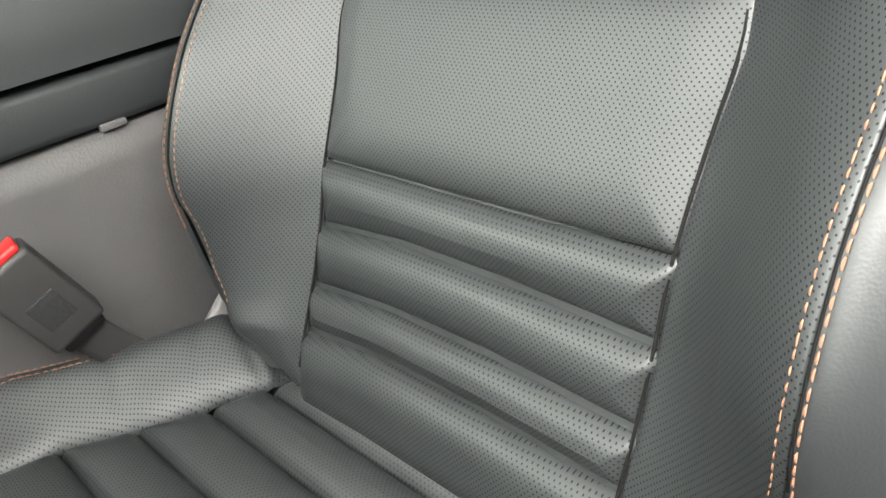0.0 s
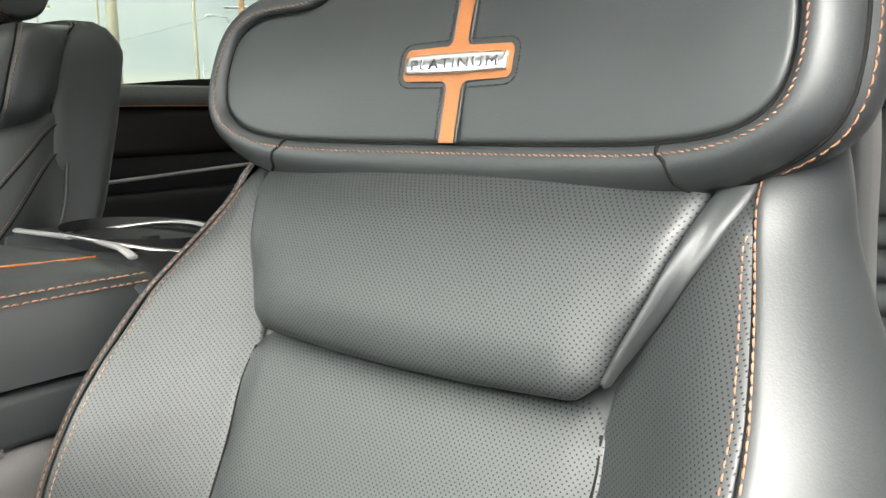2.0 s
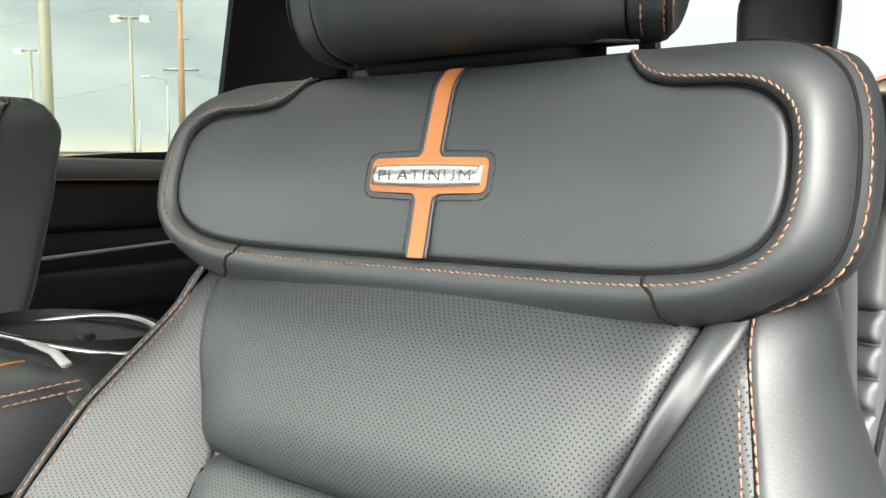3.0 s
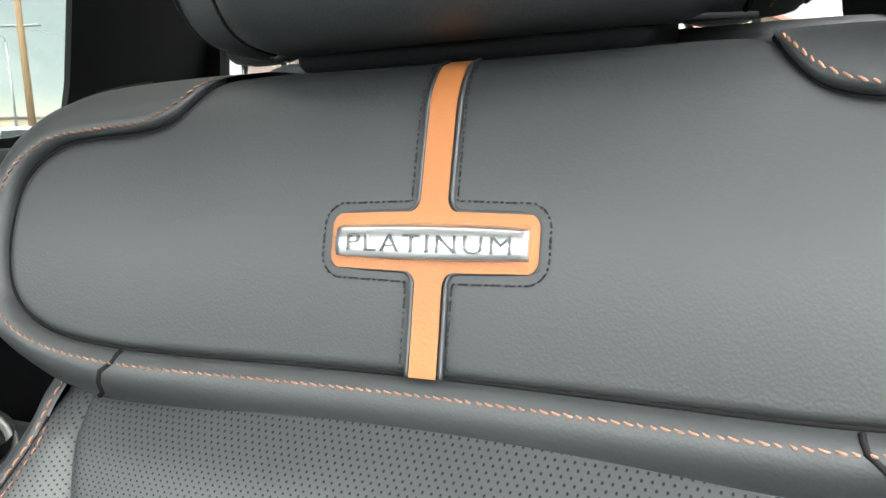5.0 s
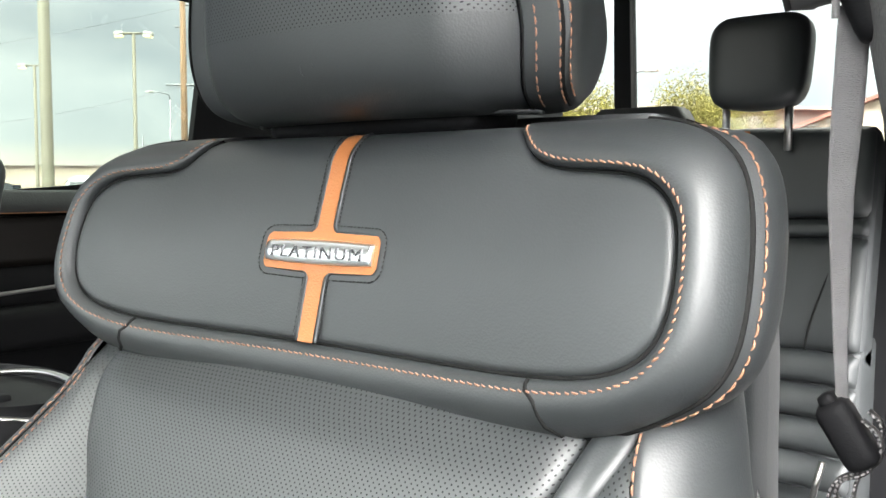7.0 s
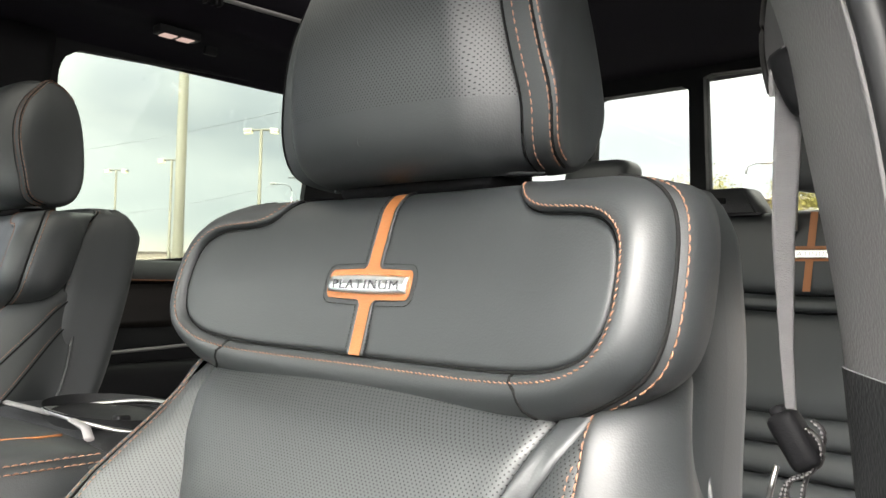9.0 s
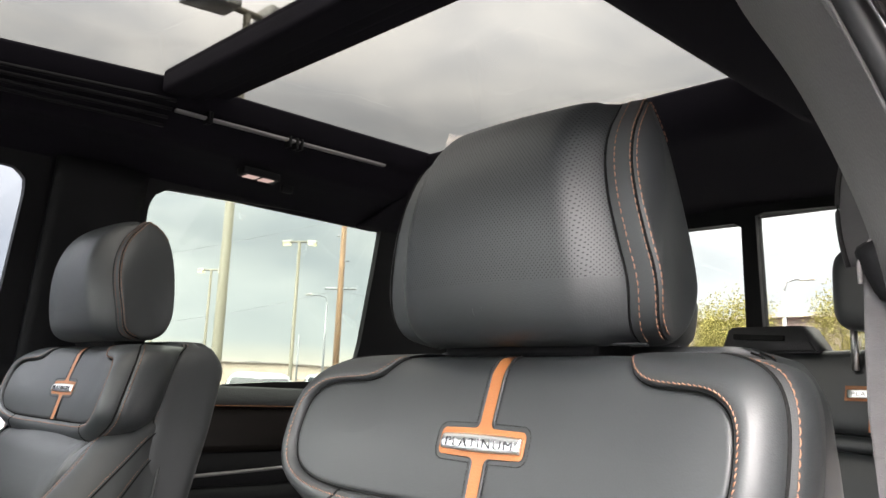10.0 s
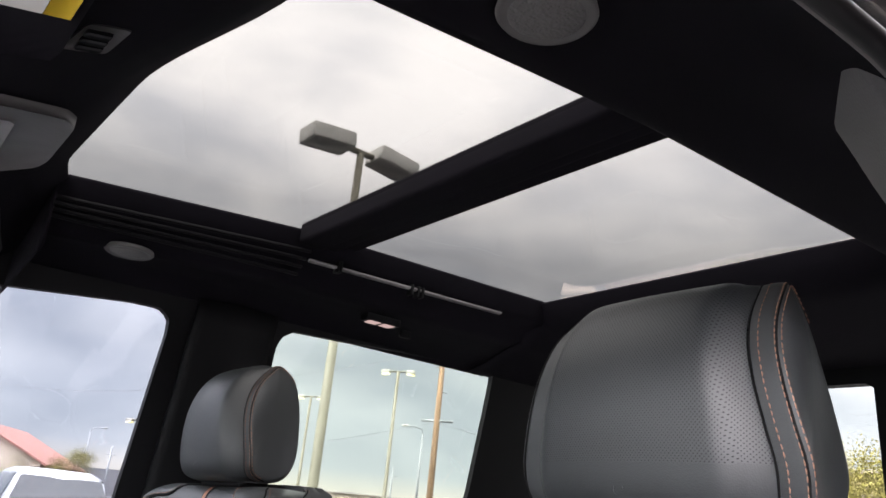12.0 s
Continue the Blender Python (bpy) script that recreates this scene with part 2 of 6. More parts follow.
def shift(geo, d):
    return ([(p[0] + d[0], p[1] + d[1], p[2] + d[2]) for p in geo[0]], *geo[1:])


def turn(geo, m):
    return ([tuple(m @ Vector(p)) for p in geo[0]], *geo[1:])


def from_bm(bm):
    bm.verts.index_update()
    geo = ([tuple(v.co) for v in bm.verts], [tuple(v.index for v in f.verts) for f in bm.faces])
    bm.free()
    return geo


def box(x0, x1, y0, y1, z0, z1, bevel=0.004, seg=2):
    bm = bmesh.new()
    bmesh.ops.create_cube(bm, size=1.0, matrix=Matrix.Translation(((x0 + x1) / 2, (y0 + y1) / 2, (z0 + z1) / 2))
                          @ Matrix.Diagonal((x1 - x0, y1 - y0, z1 - z0, 1)))
    if bevel:
        bmesh.ops.bevel(bm, geom=list(bm.edges), offset=bevel, segments=seg, profile=0.6, affect="EDGES")
    return from_bm(bm)


def tube(path, r, seg=8, closed=False, flat=1.0, up=(0, 0, 1)):
    """A round or flattened bar along a path; r may be one radius or one for each point."""
    P = [Vector(p) for p in path]
    n = len(P)
    rs = [r] * n if isinstance(r, (int, float)) else list(r)
    v, f = [], []
    for i in range(n):
        a, b = (P[i - 1], P[(i + 1) % n]) if closed else (P[max(0, i - 1)], P[min(n - 1, i + 1)])
        t = (b - a).normalized()
        s = t.cross(Vector(up))
        if s.length < 1e-4:
            s = t.cross(Vector((1, 0, 0)))
        s.normalize()
        w = s.cross(t)
        for k in range(seg):
            c = 2 * math.pi * k / seg
            v.append(P[i] + rs[i] * (math.cos(c) * s + flat * math.sin(c) * w))
    for i in range(n if closed else n - 1):
        j = (i + 1) % n
        for k in range(seg):
            q = (k + 1) % seg
            f.append((i * seg + k, i * seg + q, j * seg + q, j * seg + k))
    if not closed:
        f.append(tuple(range(seg))[::-1])
        f.append(tuple((n - 1) * seg + k for k in range(seg)))
    return v, f


def lathe(profile, at=(0, 0, 0), seg=24, axis="z"):
    v, f = [], []
    for r, h in profile:
        for k in range(seg):
            c = 2 * math.pi * k / seg
            p = (r * math.cos(c), r * math.sin(c), h)
            if axis == "y":
                p = (p[0], h, p[1])
            elif axis == "x":
                p = (h, p[0], p[1])
            v.append((p[0] + at[0], p[1] + at[1], p[2] + at[2]))
    m = len(profile)
    for i in range(m - 1):
        for k in range(seg):
            q = (k + 1) % seg
            f.append((i * seg + k, i * seg + q, (i + 1) * seg + q, (i + 1) * seg + k))
    f.append(tuple(range(seg))[::-1])
    f.append(tuple((m - 1) * seg + k for k in range(seg)))
    return v, f


def sheet(fn, na, nb, thick=None):
    """A grid fn(a, b), a and b from 0 to 1; thick: a vector by which a second skin lies behind it."""
    v = [Vector(fn(i / na, j / nb)) for i in range(na + 1) for j in range(nb + 1)]
    w = nb + 1
    f = [(i * w + j, (i + 1) * w + j, (i + 1) * w + j + 1, i * w + j + 1) for i in range(na) for j in range(nb)]
    if thick is not None:
        k = len(v)
        v += [p + Vector(thick) for p in v]
        f += [tuple(q + k for q in reversed(g)) for g in f]
        rim = [i * w for i in range(na + 1)] + [na * w + j for j in range(1, nb + 1)]
        rim += [i * w + nb for i in range(na - 1, -1, -1)] + [j for j in range(nb - 1, 0, -1)]
        for a, b in zip(rim, rim[1:] + rim[:1]):
            f.append((b, a, a + k, b + k))
    return v, f


def spline(xs, ys):
    """A smooth curve y(x) through points with rising x."""
    xs, ys = np.array(xs, float), np.array(ys, float)
    d = np.gradient(ys, xs)

    def at(x):
        x = min(max(x, xs[0]), xs[-1])
        i = int(min(max(np.searchsorted(xs, x) - 1, 0), len(xs) - 2))
        h = xs[i + 1] - xs[i]
        t = (x - xs[i]) / h
        return float((2 * t**3 - 3 * t**2 + 1) * ys[i] + (t**3 - 2 * t**2 + t) * h * d[i]
                     + (-2 * t**3 + 3 * t**2) * ys[i + 1] + (t**3 - t**2) * h * d[i + 1])
    return at


def ss(a, b, x):
    t = min(max((x - a) / (b - a), 0.0), 1.0)
    return t * t * (3 - 2 * t)


def rounded(pts, closed=True, times=3):
    """Corner-cut outline, so that sharp corners become soft."""
    P = [np.array(p, float) for p in pts]
    for _ in range(times):
        Q = []
        n = len(P)
        rng = range(n) if closed else range(n - 1)
        if not closed:
            Q.append(P[0])
        for i in rng:
            a, b = P[i], P[(i + 1) % n]
            Q += [0.75 * a + 0.25 * b, 0.25 * a + 0.75 * b]
        if not closed:
            Q.append(P[-1])
        P = Q
    return P


def resample(P, step, closed=True):
    P = [np.array(p, float) for p in P]
    if closed:
        P = P + [P[0]]
    L = [0.0]
    for a, b in zip(P, P[1:]):
        L.append(L[-1] + float(np.linalg.norm(b - a)))
    n = max(4, int(round(L[-1] / step)))
    A = np.array(P)
    s = np.linspace(0, L[-1], n + 1)
    R = np.stack([np.interp(s, L, A[:, k]) for k in range(A.shape[1])], 1)
    return R[:-1] if closed else R


class Panel:
    """An upholstered panel: an outline on a surface depth(a, b), pillowed, falling into the seam at its edge."""
    RINGS = (0, 0.012, 0.03, 0.055, 0.09, 0.13, 0.19, 0.27, 0.37, 0.5, 0.65, 0.82, 1.0)

    def __init__(self, pts, depth, puff=0.0, wide=0.03, drop=0.005, edge=0.006, step=0.004, soft=3, spread=(1.0, 1.0), place=None, arc=None):
        self.o = resample(rounded(pts, True, soft), step)
        self.depth, self.puff, self.wide, self.drop, self.edge, self.spread = depth, puff, wide, drop, edge, spread
        self.arc = arc or (lambda a, b: a)
        self.place = place or (lambda a, d, b: (a, d, b))
        lo, hi = self.o.min(0), self.o.max(0)
        w, h = hi - lo
        ax = 1 if h > w else 0          # the long way
        half = min(w, h) / 2
        c0, c1 = lo[ax] + half * 0.9, hi[ax] - half * 0.9
        if c1 <= c0:
            c0 = c1 = (lo[ax] + hi[ax]) / 2
        closed = np.vstack([self.o, self.o[:1]])
        self.m = []
        for p in self.o:
            q = min(max(p[ax], c0), c1)
            cross = []
            for a, b in zip(closed, closed[1:]):
                if (a[ax] - q) * (b[ax] - q) <= 0 and a[ax] != b[ax]:
                    t = (q - a[ax]) / (b[ax] - a[ax])
                    cross.append(a[1 - ax] + t * (b[1 - ax] - a[1 - ax]))
            mid = (min(cross) + max(cross)) / 2 if cross else (lo[1 - ax] + hi[1 - ax]) / 2
            self.m.append(np.array((mid, q) if ax == 1 else (q, mid)))
        self.m = np.array(self.m)
        self.r = np.linalg.norm(self.o - self.m, axis=1)

    def proud(self, d):
        t = min(d / self.edge, 1.0)
        fall = self.drop * (1 - math.sqrt(max(0.0, 1 - (1 - t) ** 2)))
        u = min(d / self.wide, 1.0)
        return self.puff * (1 - (1 - u) ** 2) - fall

    def spot(self, p, d, lift=0.0):
        return self.place(p[0], self.depth(p[0], p[1]) - self.proud(d) - lift, p[1])

    def edge_distance(self, P):
        """Shortest way from each point of P to the outline."""
        a, b = self.o, np.roll(self.o, -1, 0)
        ab = b - a
        L2 = (ab ** 2).sum(1)
        out = np.empty(len(P))
        for k in range(0, len(P), 400):
            Q = P[k:k + 400, None, :] - a[None]
            t = np.clip((Q * ab[None]).sum(2) / L2[None], 0, 1)
            out[k:k + 400] = np.sqrt(((Q - t[..., None] * ab[None]) ** 2).sum(2).min(1))
        return out

    def geo(self):
        f, uv = [], []
        n = len(self.o)
        P = np.vstack([self.o + (self.m - self.o) * g for g in self.RINGS])
        D = self.edge_distance(P)
        v = [self.spot(p, d) for p, d in zip(P, D)]
        for p in P:
            uv.append((self.arc(p[0], p[1]) * self.spread[0], p[1] * self.spread[1]))
        for k in range(len(self.RINGS) - 1):
            for i in range(n):
                j = (i + 1) % n
                f.append((k * n + i, k * n + j, (k + 1) * n + j, (k + 1) * n + i))
        return v, f, uv

    def inset(self, d, keep=lambda a, b: True, lift=0.0):
        """Runs along the edge, d inside it, where keep(a, b) holds: lists of 3D points."""
        n = len(self.o)
        ok = [bool(keep(*self.o[i])) for i in range(n)]
        pts = []
        for i in range(n):
            t = d / max(self.r[i], 1e-6)
            pts.append(self.spot(self.o[i] + (self.m[i] - self.o[i]) * t, d, lift))
        if all(ok):
            return [pts + pts[:1]]
        start = next(i for i in range(n) if ok[i] and not ok[i - 1]) if any(ok) else 0
        runs, run = [], []
        for k in range(n):
            i = (start + k) % n
            if ok[i]:
                run.append(pts[i])
            elif run:
                runs.append(run)
                run = []
        if run:
            runs.append(run)
        return [r for r in runs if len(r) > 2]


def stitches(path, length=0.0028, gap=0.0013, r=0.00040, seg=5, slant=0.0, out=(0, -1, 0)):
    """Single stitches along a path, each a plump short thread that dips at both ends."""
    P = resample(path, 0.001, closed=False)
    step = (length + gap) / 0.001
    v, f = [], []
    k = 0.0
    o = Vector(out)
    while int(k + length / 0.001) < len(P):
        a, b = Vector(P[int(k)]), Vector(P[int(k + length / 0.001)])
        t = (b - a).normalized()
        side = t.cross(o).normalized()
        up = side.cross(t) * -1
        if up.dot(o) < 0:
            up = -up
        base = len(v)
        for q, (h, w) in enumerate(((-0.7, 0.55), (0.35, 1.0), (0.35, 1.0), (-0.7, 0.55))):
            c = a.lerp(b, (0.0, 0.28, 0.72, 1.0)[q]) + up * (h * r) + side * (slant * ((0.0, 0.28, 0.72, 1.0)[q] - 0.5))
            for s in range(seg):
                g = 2 * math.pi * s / seg
                v.append(c + r * w * (math.cos(g) * side + math.sin(g) * up))
        for q in range(3):
            for s in range(seg):
                e = (s + 1) % seg
                f.append((base + q * seg + s, base + q * seg + e, base + (q + 1) * seg + e, base + (q + 1) * seg + s))
        k += step
    return v, f


def seam_line(name, runs, parent, mat=None, label="", **kw):
    geos = [stitches(r, **kw) for r in runs]
    return part(name, merge(*geos), mat or THREAD, parent, label, kind="stuff")


# ---- front seats ----
CX = 0.4250
Y0 = spline([0.98, 1.06, 1.10, 1.13, 1.166, 1.206, 1.26, 1.32, 1.38, 1.44, 1.482, 1.54, 1.60],
            [-0.215, -0.175, -0.156, -0.140, -0.123, -0.107, -0.078, -0.048, -0.028, -0.011, 0.0, 0.019, 0.042])
US = spline([1.07, 1.085, 1.10, 1.11, 1.12, 1.135, 1.15, 1.17, 1.19, 1.22, 1.26, 1.30, 1.34, 1.36, 1.38, 1.40, 1.42, 1.46],
            [0.092, 0.120, 0.150, 0.168, 0.182, 0.193, 0.199, 0.203, 0.204, 0.205, 0.205, 0.206, 0.202, 0.196, 0.189, 0.182, 0.178, 0.175])
BO = spline([1.04, 1.08, 1.12, 1.15, 1.18, 1.20, 1.22, 1.26, 1.28, 1.30, 1.32, 1.34, 1.36, 1.38, 1.40, 1.43, 1.46],
            [0.004, 0.012, 0.034, 0.050, 0.066, 0.076, 0.083, 0.087, 0.084, 0.077, 0.068, 0.057, 0.042, 0.026, 0.012, 0.003, 0.0])


def back_y(u, z):
    return Y0(z) - BO(z) * ss(0.119, max(US(z) + 0.012, 0.175), abs(u))


def corners(pts, r):
    """Puts a point r before and after each corner, so that corner cutting stays near it."""
    out = []
    n = len(pts)
    for i in range(n):
        p, a, b = np.array(pts[i], float), np.array(pts[i - 1], float), np.array(pts[(i + 1) % n], float)
        for q in (a, b):
            e = (q - p) / max(np.linalg.norm(q - p), 1e-9)
            t = p + e * min(r, 0.45 * np.linalg.norm(q - p))
            if q is a:
                out += [t, p]
            else:
                out.append(t)
    return out


def mirror(pts):
    return [(-a, b) for a, b in reversed(pts)]


def offset_x(geo, cx=CX):
    return ([(p[0] + cx, p[1], p[2]) for p in geo[0]], *geo[1:])


def offset_runs(runs, cx=CX):
    return [[(p[0] + cx, p[1], p[2]) for p in r] for r in runs]


def letters(name, body, width, height, parent, at, mat, tilt):
    """Raised letters of the built-in face, laid into a plate."""
    cu = bpy.data.curves.new(name, "FONT")
    cu.body, cu.align_x, cu.align_y, cu.extrude = body, "CENTER", "CENTER", 0.04
    cu.space_character, cu.offset = 1.16, -0.012
    tmp = bpy.data.objects.new(name, cu)
    scene.collection.objects.link(tmp)
    bpy.context.view_layer.update()
    me = bpy.data.meshes.new_from_object(tmp.evaluated_get(bpy.context.evaluated_depsgraph_get()))
    bpy.data.objects.remove(tmp)
    co = np.array([v.co[:] for v in me.vertices])
    lo, hi = co.min(0), co.max(0)
    c = (lo + hi) / 2
    co = (co - c) * np.array((width / (hi[0] - lo[0]), height / (hi[1] - lo[1]), 0.0012 / max(hi[2] - lo[2], 1e-6)))
    faces = [tuple(p.vertices) for p in me.polygons]
    bpy.data.meshes.remove(me)
    verts = [(at[0] + x, at[1] - h + tilt * z, at[2] + z) for x, z, h in co]
    return part(name, (verts, faces), mat, parent, "", smooth=False)


PERF_BACK = (1.0, 1.12)


def bolster_arc(u, z):
    """Length along the leather from the insert to u."""
    s, n = math.copysign(1, u), 10
    pts = [(0.10 + (abs(u) - 0.10) * k / n) for k in range(n + 1)]
    ys = [back_y(p, z) for p in pts]
    return s * (0.10 + sum(math.hypot(pts[k + 1] - pts[k], ys[k + 1] - ys[k]) * (1 if pts[-1] >= pts[0] else -1) for k in range(n)))


def pad_flat(u, z):
    """Front of the thick shoulder pad: its ends reach forward."""
    return Y0(z) + 0.004 - 0.022 * (u / 0.1875) ** 2


def pad_roll(z):
    """The top of the pad rolls back towards the headrest."""
    return 0.0055 * (max(0.0, z - 1.529) / 0.013) ** 2 + 0.030 * (max(0.0, z - 1.5425) / 0.006) ** 2


def pad_depth(u, z):
    return pad_flat(u, z) + pad_roll(z)


# seam round the face (inner) and seam round the border (outer), from the notch at the top to the middle below
PAD_PAIRS = (((-0.107, 1.5440), (-0.104, 1.5490)), ((-0.112, 1.5365), (-0.112, 1.5492)), ((-0.1185, 1.5285), (-0.126, 1.5490)), ((-0.131, 1.5240), (-0.145, 1.5480)), ((-0.152, 1.5230), (-0.168, 1.5460)),
             ((-0.171, 1.5215), (-0.190, 1.5400)), ((-0.183, 1.5145), (-0.2045, 1.5290)), ((-0.1895, 1.5050), (-0.2115, 1.5140)), ((-0.1915, 1.4880), (-0.2145, 1.4900)), ((-0.1910, 1.4710), (-0.2140, 1.4620)),
             ((-0.1855, 1.4560), (-0.2070, 1.4435)), ((-0.172, 1.4460), (-0.191, 1.4310)), ((-0.151, 1.4405), (-0.165, 1.4175)), ((-0.118, 1.4375), (-0.122, 1.4100)), ((-0.06, 1.4365), (-0.06, 1.4070)), ((0.0, 1.4365), (0.0, 1.4065)))
PAD_ROWS = np.array([(*a, *b) for a, b in PAD_PAIRS])
PAD_ROWS = np.vstack([PAD_ROWS, (PAD_ROWS * np.array((-1, 1, -1, 1)))[-2::-1]])
PAD_ROWS = resample(rounded(PAD_ROWS, False, 2), 0.0055, closed=False)
PAD_PATH, PAD_RIM = PAD_ROWS[:, :2], PAD_ROWS[:, 2:]
# across the border: share of the way from seam to seam, further outward, back
RING = ((0.015, 0, 0.0045), (0.04, 0, 0.0002), (0.08, 0, -0.0024), (0.17, 0, -0.0038), (0.33, 0, -0.0042), (0.52, 0, -0.0018), (0.72, 0, 0.0040), (0.88, 0, 0.0105), (0.97, 0, 0.0165),
        (1.0, -0.0004, 0.0200), (1.0, 0.0002, 0.0222), (1.0, 0.0030, 0.0245), (1.0, 0.0060, 0.0330), (1.0, 0.0072, 0.0450), (1.0, 0.0050, 0.0600), (1.0, -0.0040, 0.0740), (1.0, -0.0200, 0.0820))


def ring_spot(i, t, n, d):
    """A point of the border beside path point i."""
    p = PAD_PATH[i] + (PAD_RIM[i] - PAD_PATH[i]) * t
    a, b = PAD_RIM[max(i - 1, 0)], PAD_RIM[min(i + 1, len(PAD_RIM) - 1)]
    e = (b - a) / max(np.linalg.norm(b - a), 1e-9)
    k = 1 - ss(1.530, 1.546, PAD_RIM[i][1])
    low = ss(1.4135, 1.45, PAD_RIM[i][1])
    p = p + np.array((e[1], -e[0])) * n * k * (0.35 + 0.65 * low)
    return (p[0], pad_flat(p[0], min(p[1], 1.56)) + pad_roll(p[1]) * (1 - 0.6 * t) + d * (0.8 + 0.2 * low), p[1])


def ring_band():
    v = [ring_spot(i, *r) for i in range(len(PAD_PATH)) for r in RING]
    m = len(RING)
    return v, [(i * m + k, i * m + k + 1, (i + 1) * m + k + 1, (i + 1) * m + k) for i in range(len(PAD_PATH) - 1) for k in range(m - 1)]


def ring_runs(t, n, d, keep):
    runs, run = [], []
    for i in range(len(PAD_PATH)):
        if keep(*PAD_PATH[i]):
            run.append(ring_spot(i, t, n, d))
        elif run:
            runs.append(run)
            run = []
    if run:
        runs.append(run)
    return [r for r in runs if len(r) > 2]


def inlay_half(z):
    """Half width of the tan inlay: a narrow strip with a broad tab round the plate."""
    strip, tab, r, zc, hz, fil = 0.0052, 0.0395, 0.0050, 1.4827, 0.0098, 0.005
    d = abs(z - zc)
    if d < hz:
        e = max(0.0, d - (hz - r)) / r
        return tab - r + r * math.sqrt(max(0.0, 1 - e * e))
    g = min(1.0, (d - hz) / fil)
    return strip + fil * (1 - math.sqrt(max(0.0, 1 - (1 - g) ** 2)))


SHELL = spline([0.98, 1.07, 1.14, 1.22, 1.40, 1.446, 1.495, 1.527, 1.540, 1.550, 1.556], [0.08, 0.10, 0.165, 0.204, 0.205, 0.201, 0.192, 0.183, 0.176, 0.164, 0.140])


def build_seat(inboard):
    seat = thing("front_seat", (CX, -0.25, 0.72), "charcoal perforated leather front seat with tan contrast stitching", "car seat", "front seats")
    O = offset_x

    # backrest: shell, inserts, bolsters, side panels
    def shell(a, b):
        z = 0.98 + 0.576 * a
        c = 2 * math.pi * b
        hd = 0.062 - 0.036 * ss(1.50, 1.556, z) ** 2
        sx, sy = math.cos(c), math.sin(c)
        e = 0.42
        return (SHELL(z) * math.copysign(abs(sx) ** e, sx), Y0(z) + 0.100 + hd * math.copysign(abs(sy) ** e, sy), z)
    g = sheet(shell, 60, 64)
    cap = tuple(60 * 65 + j for j in range(64))
    part("backrest_shell", O((g[0], g[1] + [cap])), LEATHER, seat, "smooth charcoal leather rear cover")
    for s in (-1, 1):
        for c in (0.060, 0.085):
            c = c if s < 0 else 0.5 - c
            rise = [shell(0.72 + 0.272 * k / 60, 0.5 + c) for k in range(61)]
            rise = [(p[0] + s * 0.0006, p[1] - 0.0004, p[2]) for p in rise]
            part("seam", O(tube(rise, 0.0008, 6)), SEAM, seat)
            seam_line("stitching", offset_runs([[(p[0] + s * 0.0004, p[1] + 0.003, p[2]) for p in rise]]), seat, out=(s, -0.5, 0), length=0.0044)
    # foam and cover behind the joints of the front panels
    under = sheet(lambda a, b: (-0.178 + 0.356 * b, back_y(-0.178 + 0.356 * b, 1.075 + 0.35 * a) + 0.0045 + 0.022 * ss(0.88, 0.98, a), 1.075 + 0.35 * a), 40, 40)
    part("backrest_cover", O(under), LEATHER, seat, "charcoal leather under the panel joints")

    half_main = [(-0.124, 1.2065), (-0.127, 1.25), (-0.133, 1.285), (-0.1315, 1.306), (-0.116, 1.3170), (-0.055, 1.3140), (0, 1.3130)]
    main = Panel(corners(half_main + [(-a, b) for a, b in half_main[-2::-1]], 0.004), back_y, puff=0.006, wide=0.028, drop=0.006, edge=0.008, spread=PERF_BACK)
    part("lower_insert", O(main.geo()), PERF, seat, "perforated leather insert")
    cuts = (1.2055, 1.1665, 1.1305, 1.1045, 1.055)
    for i in range(4):
        z1, z0 = cuts[i], cuts[i + 1]
        w1, w0 = 0.124 - 0.004 * ss(1.2, 1.05, z1), 0.124 - 0.004 * ss(1.2, 1.05, z0)
        b1, b0 = (0.0 if i == 0 else 0.006), 0.006
        rib = Panel(corners([(-w0, z0), (-w1, z1), (-0.05, z1 + b1), (0.03, z1 + b1), (w1, z1 + 0.002), (w0, z0 + 0.002), (0.03, z0 + b0), (-0.05, z0 + b0)], 0.003), lambda u, z, z1=z1, z0=z0: back_y(u, z) + 0.008 * (z1 - z) / (z1 - z0) - 0.002, puff=0.007, wide=0.018,
                    drop=0.006, edge=0.007, spread=PERF_BACK)
        part("channel", O(rib.geo()), PERF, seat)
    half_up = [(-0.161, 1.430), (-0.153, 1.402), (-0.1415, 1.371), (-0.1305, 1.348), (-0.1240, 1.329), (-0.112, 1.3200), (-0.055, 1.3170), (0, 1.3160)]
    upper = Panel(corners(half_up + [(-a, b) for a, b in half_up[-2::-1]], 0.004),
                  lambda u, z: back_y(u, z) - 0.016 * ss(1.445, 1.335, z) - 0.001 + 0.017 * ss(1.398, 1.436, z), puff=0.007, wide=0.034, drop=0.008, edge=0.010, spread=PERF_BACK)
    part("upper_insert", O(upper.geo()), PERF, seat, "perforated leather insert")
    inner = [(0.1790, 1.434), (0.1665, 1.395), (0.1495, 1.363), (0.1325, 1.335), (0.1270, 1.326)]
